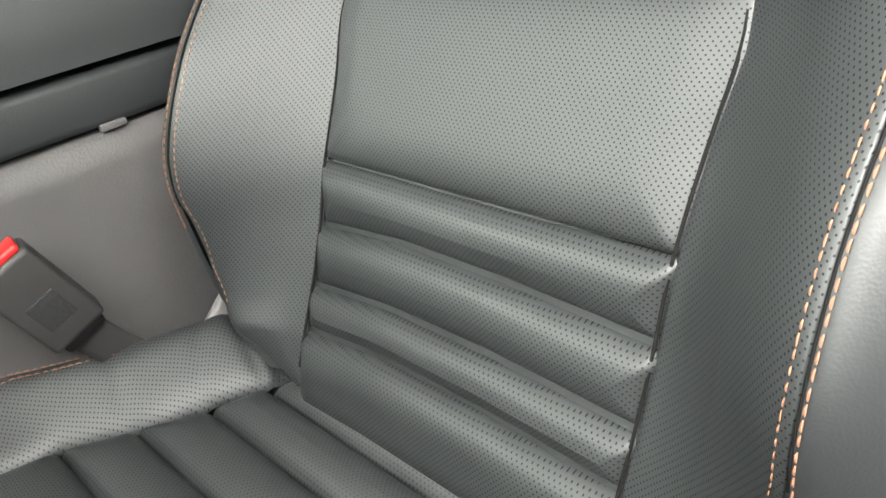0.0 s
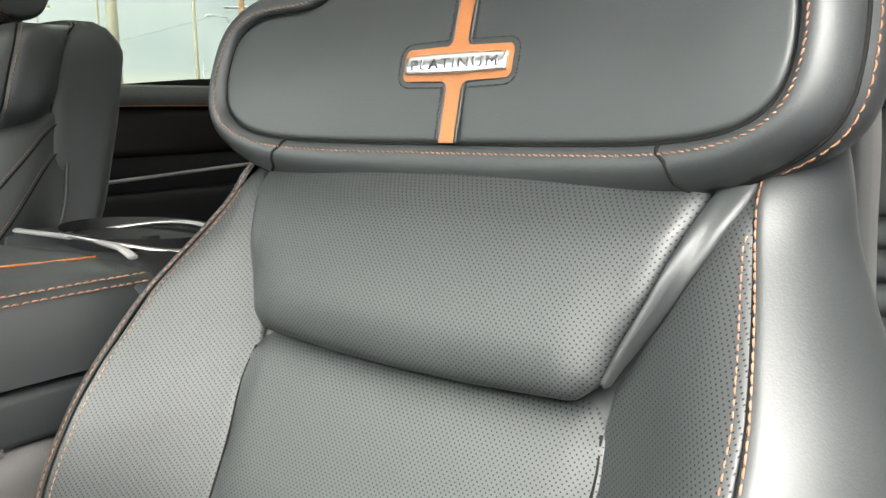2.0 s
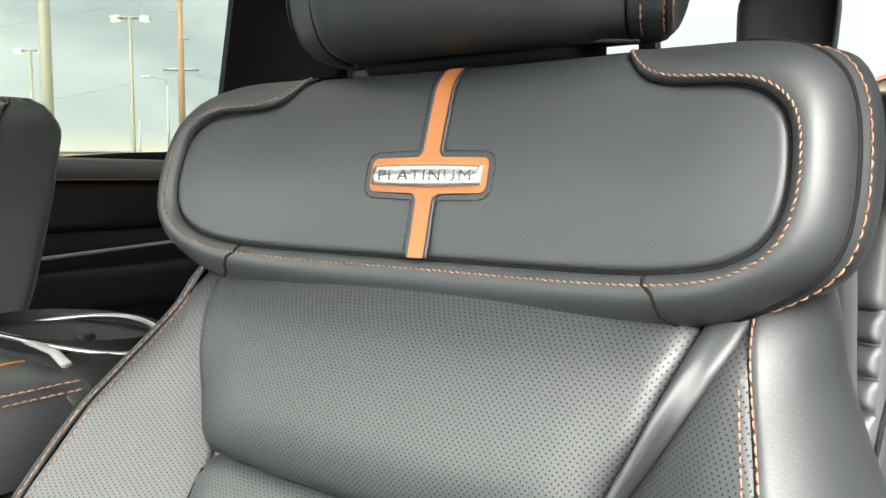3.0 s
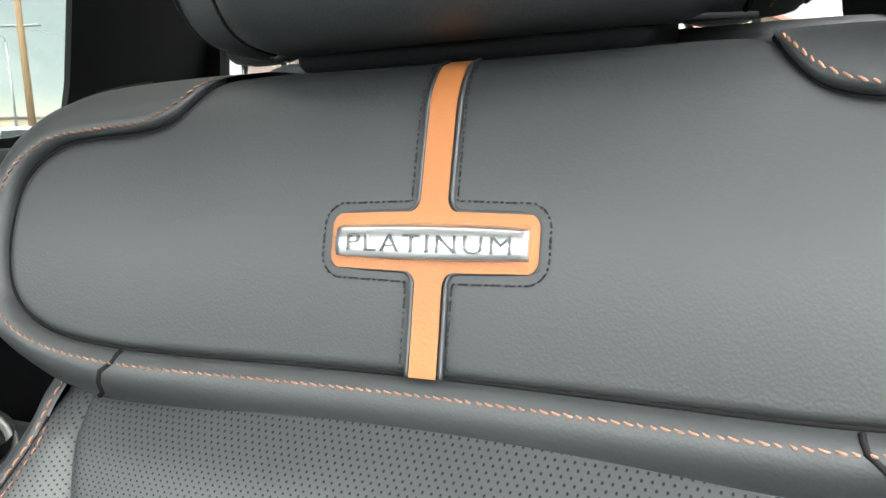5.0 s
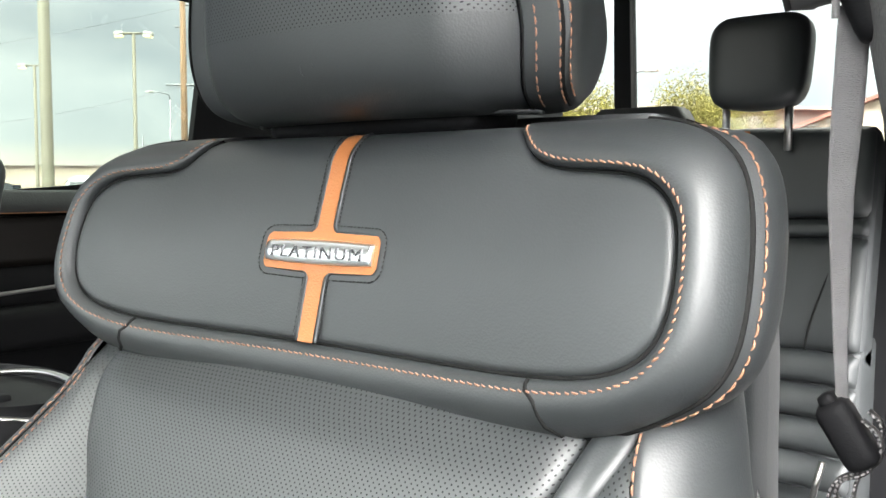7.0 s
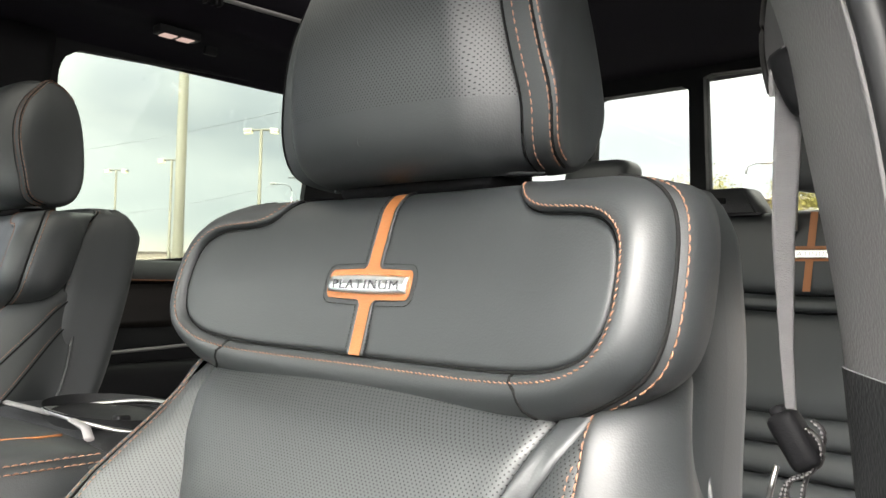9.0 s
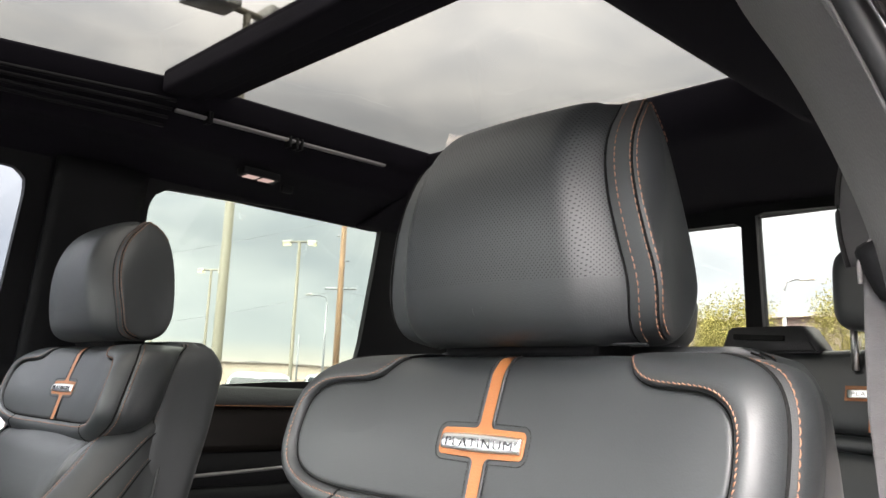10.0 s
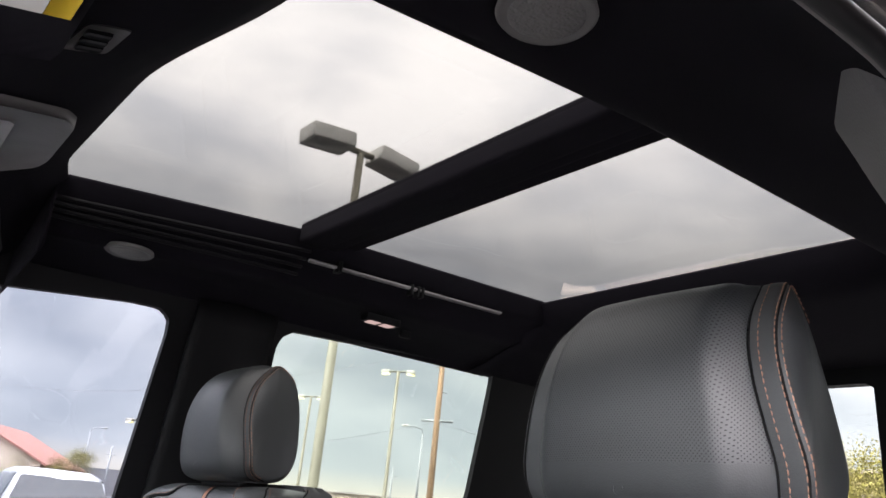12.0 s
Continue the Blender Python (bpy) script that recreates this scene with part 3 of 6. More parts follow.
    for s in (-1, 1):
        if s > 0:
            wedge = [(0.1650, 1.436), (0.1535, 1.402), (0.1420, 1.371), (0.1310, 1.348), (0.1245, 1.331), (0.1275, 1.3275), (0.1320, 1.336), (0.1485, 1.363), (0.1650, 1.392), (0.178, 1.419), (0.184, 1.434)]
            wp = Panel(corners(wedge, 0.003), lambda u, z: back_y(u, z) - 0.015 * ss(1.43, 1.37, z) * (1 - ss(0.15, 1.0, (u - (0.122 + 0.375 * (z - 1.332))) / 0.016)) + 0.012 * ss(1.40, 1.43, z),
                       puff=0.003, wide=0.007, drop=0.0025, edge=0.004, step=0.003)
            part("gusset", O(wp.geo()), LEATHER, seat, "smooth leather gusset strip")
        near = inner if s > 0 else [(0.1630, 1.436), (0.1545, 1.402), (0.1430, 1.371), (0.1320, 1.348), (0.1255, 1.331)]
        bol = near + [(0.1252, 1.308), (0.1295, 1.285), (0.1240, 1.25), (0.1210, 1.20), (0.1205, 1.14), (0.118, 1.070), (0.130, 1.074), (0.150, 1.086), (0.168, 1.099), (0.184, 1.117), (0.196, 1.142),
                       (0.200, 1.170), (0.204, 1.19), (0.205, 1.22), (0.205, 1.26), (0.206, 1.30), (0.202, 1.34), (0.196, 1.36), (0.189, 1.38), (0.183, 1.40), (0.180, 1.434)]
        tuck = 0.009 if s < 0 else 0.0
        bol = [(a - tuck * ss(0.150, 0.178, a) * ss(1.085, 1.13, b) if i > len(near) + 6 else a, b) for i, (a, b) in enumerate(bol)]
        bp = Panel(corners([(s * a, b) for a, b in bol][::s], 0.004), lambda u, z: back_y(u, z) + 0.018 * ss(1.400, 1.434, z), puff=0.003, wide=0.03, drop=0.0022, edge=0.005, spread=(1.0, 1.12), arc=bolster_arc)
        part("bolster", O(bp.geo()), PERF, seat, "perforated leather side bolster")
        strip = sheet(lambda a, b: (s * (0.150 + (US(1.085 + 0.35 * a) - tuck - 0.150) * b), back_y(0.150 + (US(1.085 + 0.35 * a) - tuck - 0.150) * b, 1.085 + 0.35 * a) + 0.0038 + 0.022 * ss(0.86, 0.97, a), 1.085 + 0.35 * a), 40, 10)
        part("bolster_cover", O(strip), LEATHER, seat)
        groove = [(0.1185, 1.085), (0.1200, 1.14), (0.1205, 1.20), (0.1235, 1.25), (0.1290, 1.285), (0.1255, 1.306)]
        groove = resample(rounded([(s * a, b) for a, b in groove], False, 2), 0.005, closed=False)
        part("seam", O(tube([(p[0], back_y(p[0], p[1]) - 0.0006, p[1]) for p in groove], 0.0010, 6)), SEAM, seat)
        outer = lambda a, b: s * a > 0.174 - tuck and 1.12 < b < 1.408
        seam_line("stitching", offset_runs(bp.inset(0.0045, outer, 0.0004)), seat, length=0.0032, gap=0.0016, r=0.00040)

        def side(a, b, s=s):
            """A soft rounded flank: it swells outward first, then turns back to the piping."""
            z = 1.100 + 0.400 * a
            us, t = US(z) - tuck * ss(1.085, 1.13, z), b
            low, top = ss(1.092, 1.128, z), ss(1.41, 1.48, z)
            out = (0.050 - 0.020 * ss(1.26, 1.40, z) + 0.010 * ss(1.22, 1.16, z)) * low * (1 - 0.8 * top)
            u = us + 0.006 * top - 0.022 * ss(1.43, 1.50, z) * t + out * math.sin(min(t / 0.70, 1.0) * math.pi / 2) - (out - 0.016 * (1 - top)) * ss(0.66, 1.0, t) * low
            y0, y1 = back_y(us, z) + 0.0014 + 0.060 * top, Y0(z) + 0.085 + 0.020 * top
            y = y0 + (y1 - y0) * t ** 1.55 * (0.25 + 0.75 * low) - 0.003 * ss(0.0, 0.05, t) * (1 - ss(0.25, 0.6, t)) * (1 - top)
            return (s * u, y, z)
        sp = sheet(side, 60, 28)
        part("side_panel", O(sp), LEATHER, seat, "smooth charcoal leather side panel")
        pipe = [side(i / 60, 1.0) for i in range(61)]
        part("piping", O(tube([(p[0] + s * 0.001, p[1], p[2]) for p in pipe], 0.0022, 8)), LEATHER, seat)
        run = [side(0.18 + 0.64 * i / 80, 0.022) for i in range(81)]
        run = [(p[0], p[1] - 0.0012, p[2]) for p in run]
        seam_line("stitching", offset_runs([run]), seat, length=0.0040, gap=0.0013, r=0.00052)
        for way in (((0.885, 1.0), (0.80, 0.72), (0.64, 0.46), (0.40, 0.36), (0.12, 0.34)), ((0.775, 1.0), (0.70, 0.80), (0.52, 0.62), (0.30, 0.55), (0.08, 0.52))) if s == inboard else ():
            cut = [Vector(side(p[0], p[1])) for p in resample(rounded(way, False, 3), 0.012, False)]
            part("seam", O(tube([(p[0] + s * 0.0006, p[1], p[2]) for p in cut], 0.0011, 6)), SEAM, seat)
            seam_line("stitching", offset_runs([[(p[0] + s * 0.0010, p[1] - 0.0035, p[2] + 0.002) for p in cut]]), seat, out=(s, 0, 0))
        ridge = [(p[0], p[1], p[2]) for p in (side(0.22 + 0.55 * i / 80, 0.006) for i in range(81))]
        part("seam", O(tube(ridge, 0.0007, 6)), SEAM, seat)

    # shoulder pad
    pad_pts = [tuple(p) for p in PAD_PATH[::3]] + [(0.085, 1.5465), (0.0, 1.5470), (-0.085, 1.5465)]
    pad = Panel(pad_pts, pad_depth, puff=0.003, wide=0.05, drop=0.0045, edge=0.0035, soft=1)
    part("shoulder_pad", O(pad.geo()), LEATHER, seat, "smooth charcoal leather shoulder pad face")
    part("pad_border", O(ring_band()), LEATHER, seat, "leather border of the shoulder pad")
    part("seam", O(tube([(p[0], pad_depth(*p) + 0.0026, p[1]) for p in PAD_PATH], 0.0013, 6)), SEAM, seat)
    row = [ring_spot(i, 0.0048 / np.linalg.norm(PAD_RIM[i] - PAD_PATH[i]), 0, -0.0043) for i in range(len(PAD_PATH)) if PAD_PATH[i][1] < 1.5415]
    seam_line("stitching", offset_runs([row]), seat, length=0.0027, gap=0.0011, slant=0.0008, r=0.00050)
    sides = lambda a, b: abs(a) > 0.140 and b < 1.5235
    for run in ring_runs(1.0, 0.0042, 0.0262, sides):
        seam_line("stitching", offset_runs([run]), seat, out=(math.copysign(1, run[0][0]), -0.4, 0), length=0.0046, gap=0.0012, r=0.00052)
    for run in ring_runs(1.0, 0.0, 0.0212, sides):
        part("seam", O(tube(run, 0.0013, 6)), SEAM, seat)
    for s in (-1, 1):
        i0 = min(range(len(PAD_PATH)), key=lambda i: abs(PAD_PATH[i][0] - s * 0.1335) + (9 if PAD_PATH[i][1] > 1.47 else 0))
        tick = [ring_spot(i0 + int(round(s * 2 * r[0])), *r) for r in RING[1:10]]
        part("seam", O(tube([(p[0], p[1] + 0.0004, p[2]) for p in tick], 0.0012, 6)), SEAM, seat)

    # tan inlay with its plate
    zz = np.concatenate([np.linspace(1.4375, 1.462, 12), np.linspace(1.4622, 1.5032, 60), np.linspace(1.504, 1.545, 30)])

    def inlay(a, b):
        z = float(zz[int(round(b * (len(zz) - 1)))])
        u = (2 * a - 1) * inlay_half(z)
        return (u, pad_depth(u, z) - 0.0037, z)
    part("inlay", O(sheet(inlay, 8, len(zz) - 1)), ORANGE, seat, "tan leather inlay strip")
    for s in (-1, 1):
        rim = [(s * (inlay_half(z) + 0.0012), pad_depth(0.01, z) - 0.0028, z) for z in zz]
        part("inlay_edge", O(tube(resample(rim, 0.0015, False), 0.0010, 6)), LEATHER, seat)
        # the row of dark stitches keeps a constant distance from the inlay
        run = []
        for i in range(1, len(zz) - 1):
            p0, p1, p2 = [np.array((s * inlay_half(zz[k]), zz[k])) for k in (i - 1, i, i + 1)]
            t = (p2 - p0) / np.linalg.norm(p2 - p0)
            q = p1 + 0.0036 * np.array((t[1], -t[0])) * s
            run.append((q[0], pad_depth(q[0], q[1]) - 0.0035, q[1]))
        seam_line("stitching", offset_runs([run]), seat, DARK_THREAD, "black stitches", length=0.0017, gap=0.0007, r=0.00038)

    def plate(a, b):
        u = (2 * a - 1) * 0.0362
        h = 0.0066 - 0.0009 * (u / 0.0362) ** 2
        q = 2 * b - 1
        e = max(abs(q), abs(2 * a - 1) ** 8)
        return (u, pad_depth(0, 1.4827 + h * q) - 0.0078 + 0.0016 * q * q + 0.004 * max(0.0, abs(q) - 0.86) / 0.14, 1.4827 + h * q)
    badge = part("badge", O(sheet(plate, 30, 22, (0, 0.004, 0))), CHROME, seat, "bright chrome name plate with raised letters")
    letters("lettering", "PLATINUM", 0.062, 0.0058, badge, (CX, pad_depth(0, 1.4827) - 0.0080, 1.4827), BADGE_INK, 0.3)

    # headrest: a face that rolls over the top, two side bands, a rear cover
    PR = [(0.052, 1.559), (0.022, 1.5625), (0.009, 1.577), (0.003, 1.612), (0.002, 1.648), (0.007, 1.678), (0.020, 1.706), (0.042, 1.727), (0.068, 1.735), (0.092, 1.731),
          (0.112, 1.715), (0.122, 1.690), (0.126, 1.650), (0.124, 1.600), (0.114, 1.570), (0.090, 1.559)]
    PR = [(a - 0.018, b - 0.002 - 0.003 * ss(1.66, 1.58, b)) for a, b in PR]
    loop = resample(rounded(PR, True, 2), 0.006)
    base = min(range(len(loop)), key=lambda i: (loop[i][0] - 0.027) ** 2 + (loop[i][1] - 1.555) ** 2)
    loop = np.vstack([loop[base:], loop[:base]])
    if loop[6][1] < loop[-6][1]:
        loop = loop[::-1]
    cy, cz = 0.048, 1.640
    n_front = min(range(len(loop)), key=lambda i: (loop[i][0] - 0.094) ** 2 + (loop[i][1] - 1.710) ** 2)

    HALF = spline([1.55, 1.57, 1.59, 1.62, 1.65, 1.69, 1.72, 1.74], [0.099, 0.104, 0.106, 0.101, 0.0945, 0.0870, 0.084, 0.083])

    EDGE_ROLL = 0.019

    def half(z):
        return HALF(z)

    def hr_at(i, t, lift=0.0):
        """t: 0 the middle, 1 the side seam, 2 the middle of the outer flank."""
        y, z = loop[i % len(loop)]
        w = half(z)
        if abs(t) <= 1:
            u, k = w * t, 1.0
            y = y + (1.3 * u * u + EDGE_ROLL * ss(0.66, 1.06, abs(t)) ** 1.4) * (1 - ss(0.012, 0.072, y))
        else:
            e = min(abs(t) - 1, 1.0)
            k = 1 - 0.99 * e ** 4.2
            u = w + 0.010 * ss(0.0, 0.62, e) + 0.012 * math.sin(min(e / 0.55, 1) * math.pi / 2)
            u = math.copysign(u + (0.120 - u) * ss(0.52, 0.96, e), t)
            y = y + (1.3 * w * w + EDGE_ROLL * ss(0.66, 1.06, 1.0) ** 1.4) * (1 - ss(0.012, 0.072, y))
        y, z = cy + (y - cy) * k, cz + (z - cz) * k
        u *= 1 - 0.13 * ss(0.02, 0.10, y)
        out = Vector((0.5 * math.copysign(1, t) if abs(t) > 0.8 else 0, y - cy, z - cz)).normalized()
        return Vector((u, y, z)) + out * lift

    def face_fn(a, b):
        i, t = int(round(a * n_front)), 2 * b - 1
        d = (1 - abs(t)) * half(loop[i][1])
        return hr_at(i, t, 0.003 * (1 - (1 - min(d / 0.03, 1)) ** 2) - 0.0012 * (1 - min(d / 0.004, 1)) ** 2)
    g = sheet(face_fn, n_front, 60)
    arc = [0.0]
    for i in range(1, len(loop)):
        arc.append(arc[-1] + float(np.linalg.norm(loop[i] - loop[i - 1])))
    uv = [((2 * j / 60 - 1) * half(loop[i][1]) * 1.1, arc[i] * 1.1) for i in range(n_front + 1) for j in range(61)]
    split = next(i for i in range(len(loop)) if loop[i][1] > 1.590)
    low, high = [q for q in g[1] if q[0] // 61 < split], [q for q in g[1] if q[0] // 61 >= split]
    head = part("headrest", O((g[0], high, uv)), PERF, seat, "perforated leather headrest face")
    part("lower_band", O((g[0], low)), LEATHER, head, "smooth leather lower band of the headrest")
    mid = hr_at(split - 3, 0.02, 0.0032)
    part("emboss", O(tube([(mid[0] + 0.0042 * math.cos(0.37 * k), mid[1] - 0.0002, mid[2] + 0.0042 * math.sin(0.37 * k)) for k in range(13)], 0.0003, 5)), LEATHER, head)
    nl = len(loop)
    v, f = [], []
    ts = [1 + k / 20 for k in range(21)]
    for s in (-1, 1):
        k0 = len(v)
        for t in ts:
            bump = 0.0022 * math.sin(min((t - 1) / 0.10, 1) * math.pi / 2) - 0.0016 * math.exp(-((t - 1.42) / 0.035) ** 2)
            v += [hr_at(i, s * t, bump) for i in range(nl)]
        for r in range(len(ts) - 1):
            for i in range(nl):
                j = (i + 1) % nl
                f.append((k0 + r * nl + i, k0 + r * nl + j, k0 + (r + 1) * nl + j, k0 + (r + 1) * nl + i))
        f.append(tuple(k0 + (len(ts) - 1) * nl + i for i in range(nl)))
    rear = sheet(lambda a, b: hr_at(n_front + int(round(a * (nl - n_front))), 2 * b - 1), nl - n_front, 16)
    part("headrest_cover", O(merge((v, f), rear)), LEATHER, head, "smooth leather side and rear cover")
    for s in (-1, 1):
        part("seam", O(tube([hr_at(i, s * 1.0, 0.0003) for i in range(n_front + 1)], 0.0007, 6)), SEAM, head)
        for t, o in ((1.10, 0.0031), (1.35, 0.0031), (1.49, 0.0031)) if s > 0 else ():
            seam_line("stitching", offset_runs([[tuple(hr_at(i, s * t, o)) for i in range(2, n_front + 1)]]), head, out=(s * 0.7, -0.7, 0), length=0.0040, gap=0.0014, r=0.0005)
        part("seam", O(tube([hr_at(i, s * 1.42, 0.0014) for i in range(n_front + 1)], 0.0010, 6)), SEAM, head)
    part("piping", O(tube([hr_at(0, -1.1 + 2.2 * k / 30, 0.001) for k in range(31)], 0.0022, 6)), LEATHER, head)
    for s in (-1, 1):
        part("post", O(lathe([(0.006, 1.50), (0.006, 1.585)], (s * 0.062, 0.072, 0), 16)), SATIN, head, "satin metal headrest post")
        part("guide", O(box(s * 0.062 - 0.017, s * 0.062 + 0.017, 0.055, 0.089, 1.528, 1.541, 0.003)), BLACK, head, "black plastic post guide")
    part("headrest_base", O(box(-0.078, 0.070, 0.036, 0.086, 1.545, 1.566, 0.008, 3)), BLACK, head, "black plastic underside")

    # cushion
    def top_z(u, y):
        edge = 0.14 + 0.065 * ss(-0.17, -0.34, y)
        return 1.070 + 0.012 * ss(-0.2, -0.5, y) - 0.020 * ss(-0.185, -0.12, y) + 0.034 * ss(edge - 0.005, edge + 0.065, abs(u)) - 0.10 * ss(edge + 0.055, edge + 0.115, abs(u))
    flat = lambda a, d, b: (a, b, -d)
    dep = lambda u, y: -top_z(u, y)
    rows = (-0.128, -0.181, -0.217, -0.258, -0.300, -0.342, -0.386, -0.432, -0.480, -0.530)
    for y1, y0 in zip(rows, rows[1:]):
        e1, e0 = 0.14 + 0.065 * ss(-0.17, -0.34, y1), 0.14 + 0.065 * ss(-0.17, -0.34, y0)
        roll = y1 > -0.15
        ch = Panel(corners([(-e0, y0), (-e1, y1), (0, y1), (e1, y1), (e0, y0), (0, y0)], 0.003), dep, puff=0.007, wide=0.02, drop=0.016 if roll else 0.007,
                   edge=0.022 if roll else 0.009, place=flat)
        part("cushion_channel", O(ch.geo()), PERF, seat)

    def creased(u, y):
        """Soft folds where the bolster runs into the backrest."""
        d = 0.0
        for yc, slope, w, h in ((-0.150, 0.55, 0.0035, 0.0026), (-0.172, 0.25, 0.003, 0.0014), (-0.205, 0.75, 0.005, 0.0014), (-0.262, 0.40, 0.006, 0.0008)):
            q = y - yc - slope * (abs(u) - 0.175)
            d += h * math.exp(-(q / w) ** 2) - 0.4 * h * math.exp(-((q - 2.4 * w) / (1.6 * w)) ** 2)
        return dep(u, y) + d

    for s in (-1, 1):
        edge_ = lambda y: 0.142 + 0.065 * ss(-0.17, -0.34, y)
        ys_ = (-0.120, -0.18, -0.24, -0.30, -0.36, -0.54)
        pts = [(s * edge_(y), y) for y in reversed(ys_)] + [(s * (edge_(y) + 0.058), y) for y in ys_]
        cb = Panel(corners(pts[::s], 0.006), creased, puff=0.006, wide=0.02, drop=0.006, edge=0.008, place=flat, step=0.003)
        part("cushion_bolster", O(cb.geo()), PERF, seat, "perforated leather cushion bolster")
        sidep = lambda a, b, s=s: (s * (0.142 + 0.065 * ss(-0.17, -0.34, -0.10 - 0.46 * a) + 0.058 + 0.03 * math.sin(b * math.pi / 2)), -0.10 - 0.46 * a,
                                   top_z(s * (0.2 + 0.065 * ss(-0.17, -0.34, -0.10 - 0.46 * a)), -0.10 - 0.46 * a) - 0.002 - 0.17 * b ** 1.5)
        part("cushion_side", O(sheet(sidep, 30, 10)), LEATHER, seat, "smooth leather cushion side")
        for inset in (0.006, 0.012):
            seam_line("stitching", offset_runs(cb.inset(inset, lambda u, y: s * u > edge_(y) + 0.030 and -0.53 < y < -0.240, 0.0005)), seat, out=(0, 0, 1), length=0.0038, gap=0.0014, r=0.0005)
    part("cushion_core", O(box(-0.205, 0.205, -0.55, 0.0, 0.86, 1.052, 0.02)), LEATHER, seat, "leather seat base")
    part("seat_frame", O(box(-0.19, 0.19, -0.50, 0.05, 0.72, 0.87, 0.01)), BLACK, seat, "black seat rail cover")
    return seat


driver_seat = build_seat(-1)
passenger_seat = build_seat(1)
passenger_seat.location = K((-0.4250, -0.224, 0.739))

# ---- cabin ----
GX_TOP, GX_LOW, Z_TOP, Z_LOW = 0.565, 0.665, 1.875, 1.535


def wall_x(z):
    """Half width of the cabin's side at a height: doors upright, glass leaning in."""
    if z < Z_LOW:
        return GX_LOW + 0.02 * ss(Z_LOW, 1.2, z)
    return GX_LOW - (GX_LOW - GX_TOP) * (z - Z_LOW) / (Z_TOP - Z_LOW)


def holed(outer, holes, put, thick):
    """A plate with openings: 2D loops filled, laid by put(a, b), with a second skin and rims."""
    bm = bmesh.new()
    loops = []
    for loop in [outer] + holes:
        vs = [bm.verts.new((p[0], p[1], 0)) for p in loop]
        loops.append(vs)
        for a, b in zip(vs, vs[1:] + vs[:1]):
            bm.edges.new((a, b))
    bmesh.ops.triangle_fill(bm, use_beauty=True, edges=list(bm.edges), normal=(0, 0, 1))
    bm.verts.index_update()
    flat = [(v.co.x, v.co.y) for v in bm.verts]
    tri = [tuple(v.index for v in f.verts) for f in bm.faces]
    rims = [[v.index for v in vs] for vs in loops]
    bm.free()
    v = [Vector(put(*p)) for p in flat]
    k = len(v)
    d = Vector(thick)
    v += [p + d for p in v]
    f = list(tri) + [tuple(i + k for i in reversed(t)) for t in tri]
    for r in rims:
        for a, b in zip(r, r[1:] + r[:1]):
            f.append((a, b, b + k, a + k))
    return v, f


def loop2(pts, r=0.02, times=3, step=0.02):
    return [tuple(p) for p in resample(rounded(corners(pts, r), True, times), step)]


def structure(name, geo, mat, label, category, smooth=False):
    return tagged(part(name, geo, mat, None, "", smooth), label, category, kind="structure")


FLOOR_Z = 0.66
structure("floor", box(-0.70, 0.70, -1.05, 1.12, FLOOR_Z - 0.03, FLOOR_Z, 0.0), CARPET, "black carpeted truck cabin floor", "floor")

REAR_WIN = [(0.215, 1.508), (0.203, 1.70), (0.193, 1.828), (0.198, 1.850), (0.222, 1.8665), (0.33, 1.871), (0.468, 1.878), (0.71, 1.8865), (0.737, 1.876), (0.744, 1.80), (0.757, 1.62), (0.755, 1.575), (0.733, 1.546), (0.655, 1.531), (0.55, 1.526), (0.4, 1.514)]
FRONT_WIN = [(-0.80, 1.51), (-0.78, 1.66), (-0.62, 1.77), (-0.35, 1.822), (-0.166, 1.842), (-0.09, 1.850), (-0.04, 1.851), (-0.020, 1.838), (-0.016, 1.815), (-0.018, 1.52), (-0.1, 1.51)]
SIDE_OUT = [(-0.98, 1.50), (-0.98, 1.56), (-0.70, 1.80), (-0.45, 1.885), (1.12, 1.91), (1.12, 1.50)]


def put_side(s):
    return lambda y, z: (s * wall_x(z), y, z)


rear_hole, front_hole = loop2(REAR_WIN, 0.006, 2, 0.012), loop2(FRONT_WIN, 0.006, 2, 0.012)
structure("wall_passenger_side", holed(SIDE_OUT, [rear_hole, front_hole], put_side(-1), (-0.015, 0, 0)), BLACK, "black window surrounds of the truck cabin", "car body")
structure("wall_driver_side", holed([(0.235, 1.50), (0.235, 1.885), (1.12, 1.91), (1.12, 1.50)], [rear_hole], lambda y, z: (wall_x(z) + 0.02, y, z), (0.03, 0, 0)), BLACK,
          "black window surround behind the open driver door", "car body")


def pane(name, outline, s, mat, label):
    ob = structure(name, holed(outline, [], lambda y, z: (s * (wall_x(z) + 0.014), y, z), (s * 0.004, 0, 0)), mat, label, "window")
    return ob


pane("window_1", rear_hole, -1, GLASS, "greenish tinted rear door glass")
pane("window_2", front_hole, -1, FRONTGLASS, "lightly tinted front passenger door glass")
# out of view; tinted darker than its twin to dim the rear row
pane("window_3", rear_hole, 1, DIMGLASS, "unseen rear door glass, tinted darker to dim the rear seats")

# roof
ZS = lambda y: 0.09 * (y - 0.10) if y < 0.10 else 0.028 * (y - 0.10)
PROFILE = spline([0.33, 0.345, 0.365, 0.395, 0.44, 0.50, 0.55, 0.60, 0.64], [1.986, 1.956, 1.942, 1.914, 1.907, 1.900, 1.884, 1.858, 1.820])


def rail(s):
    w, c = (0.31, 0.321) if s > 0 else (0.25, 0.350)
    return sheet(lambda a, b: (s * (c + (w + 0.33 - c) * b), -0.285 + 1.005 * a, PROFILE(0.33 + w * b) + ZS(-0.285 + 1.005 * a) * (1 - 0.8 * ss(0.36, 0.5, 0.33 + w * b))), 24, 36, (0, 0, 0.004))


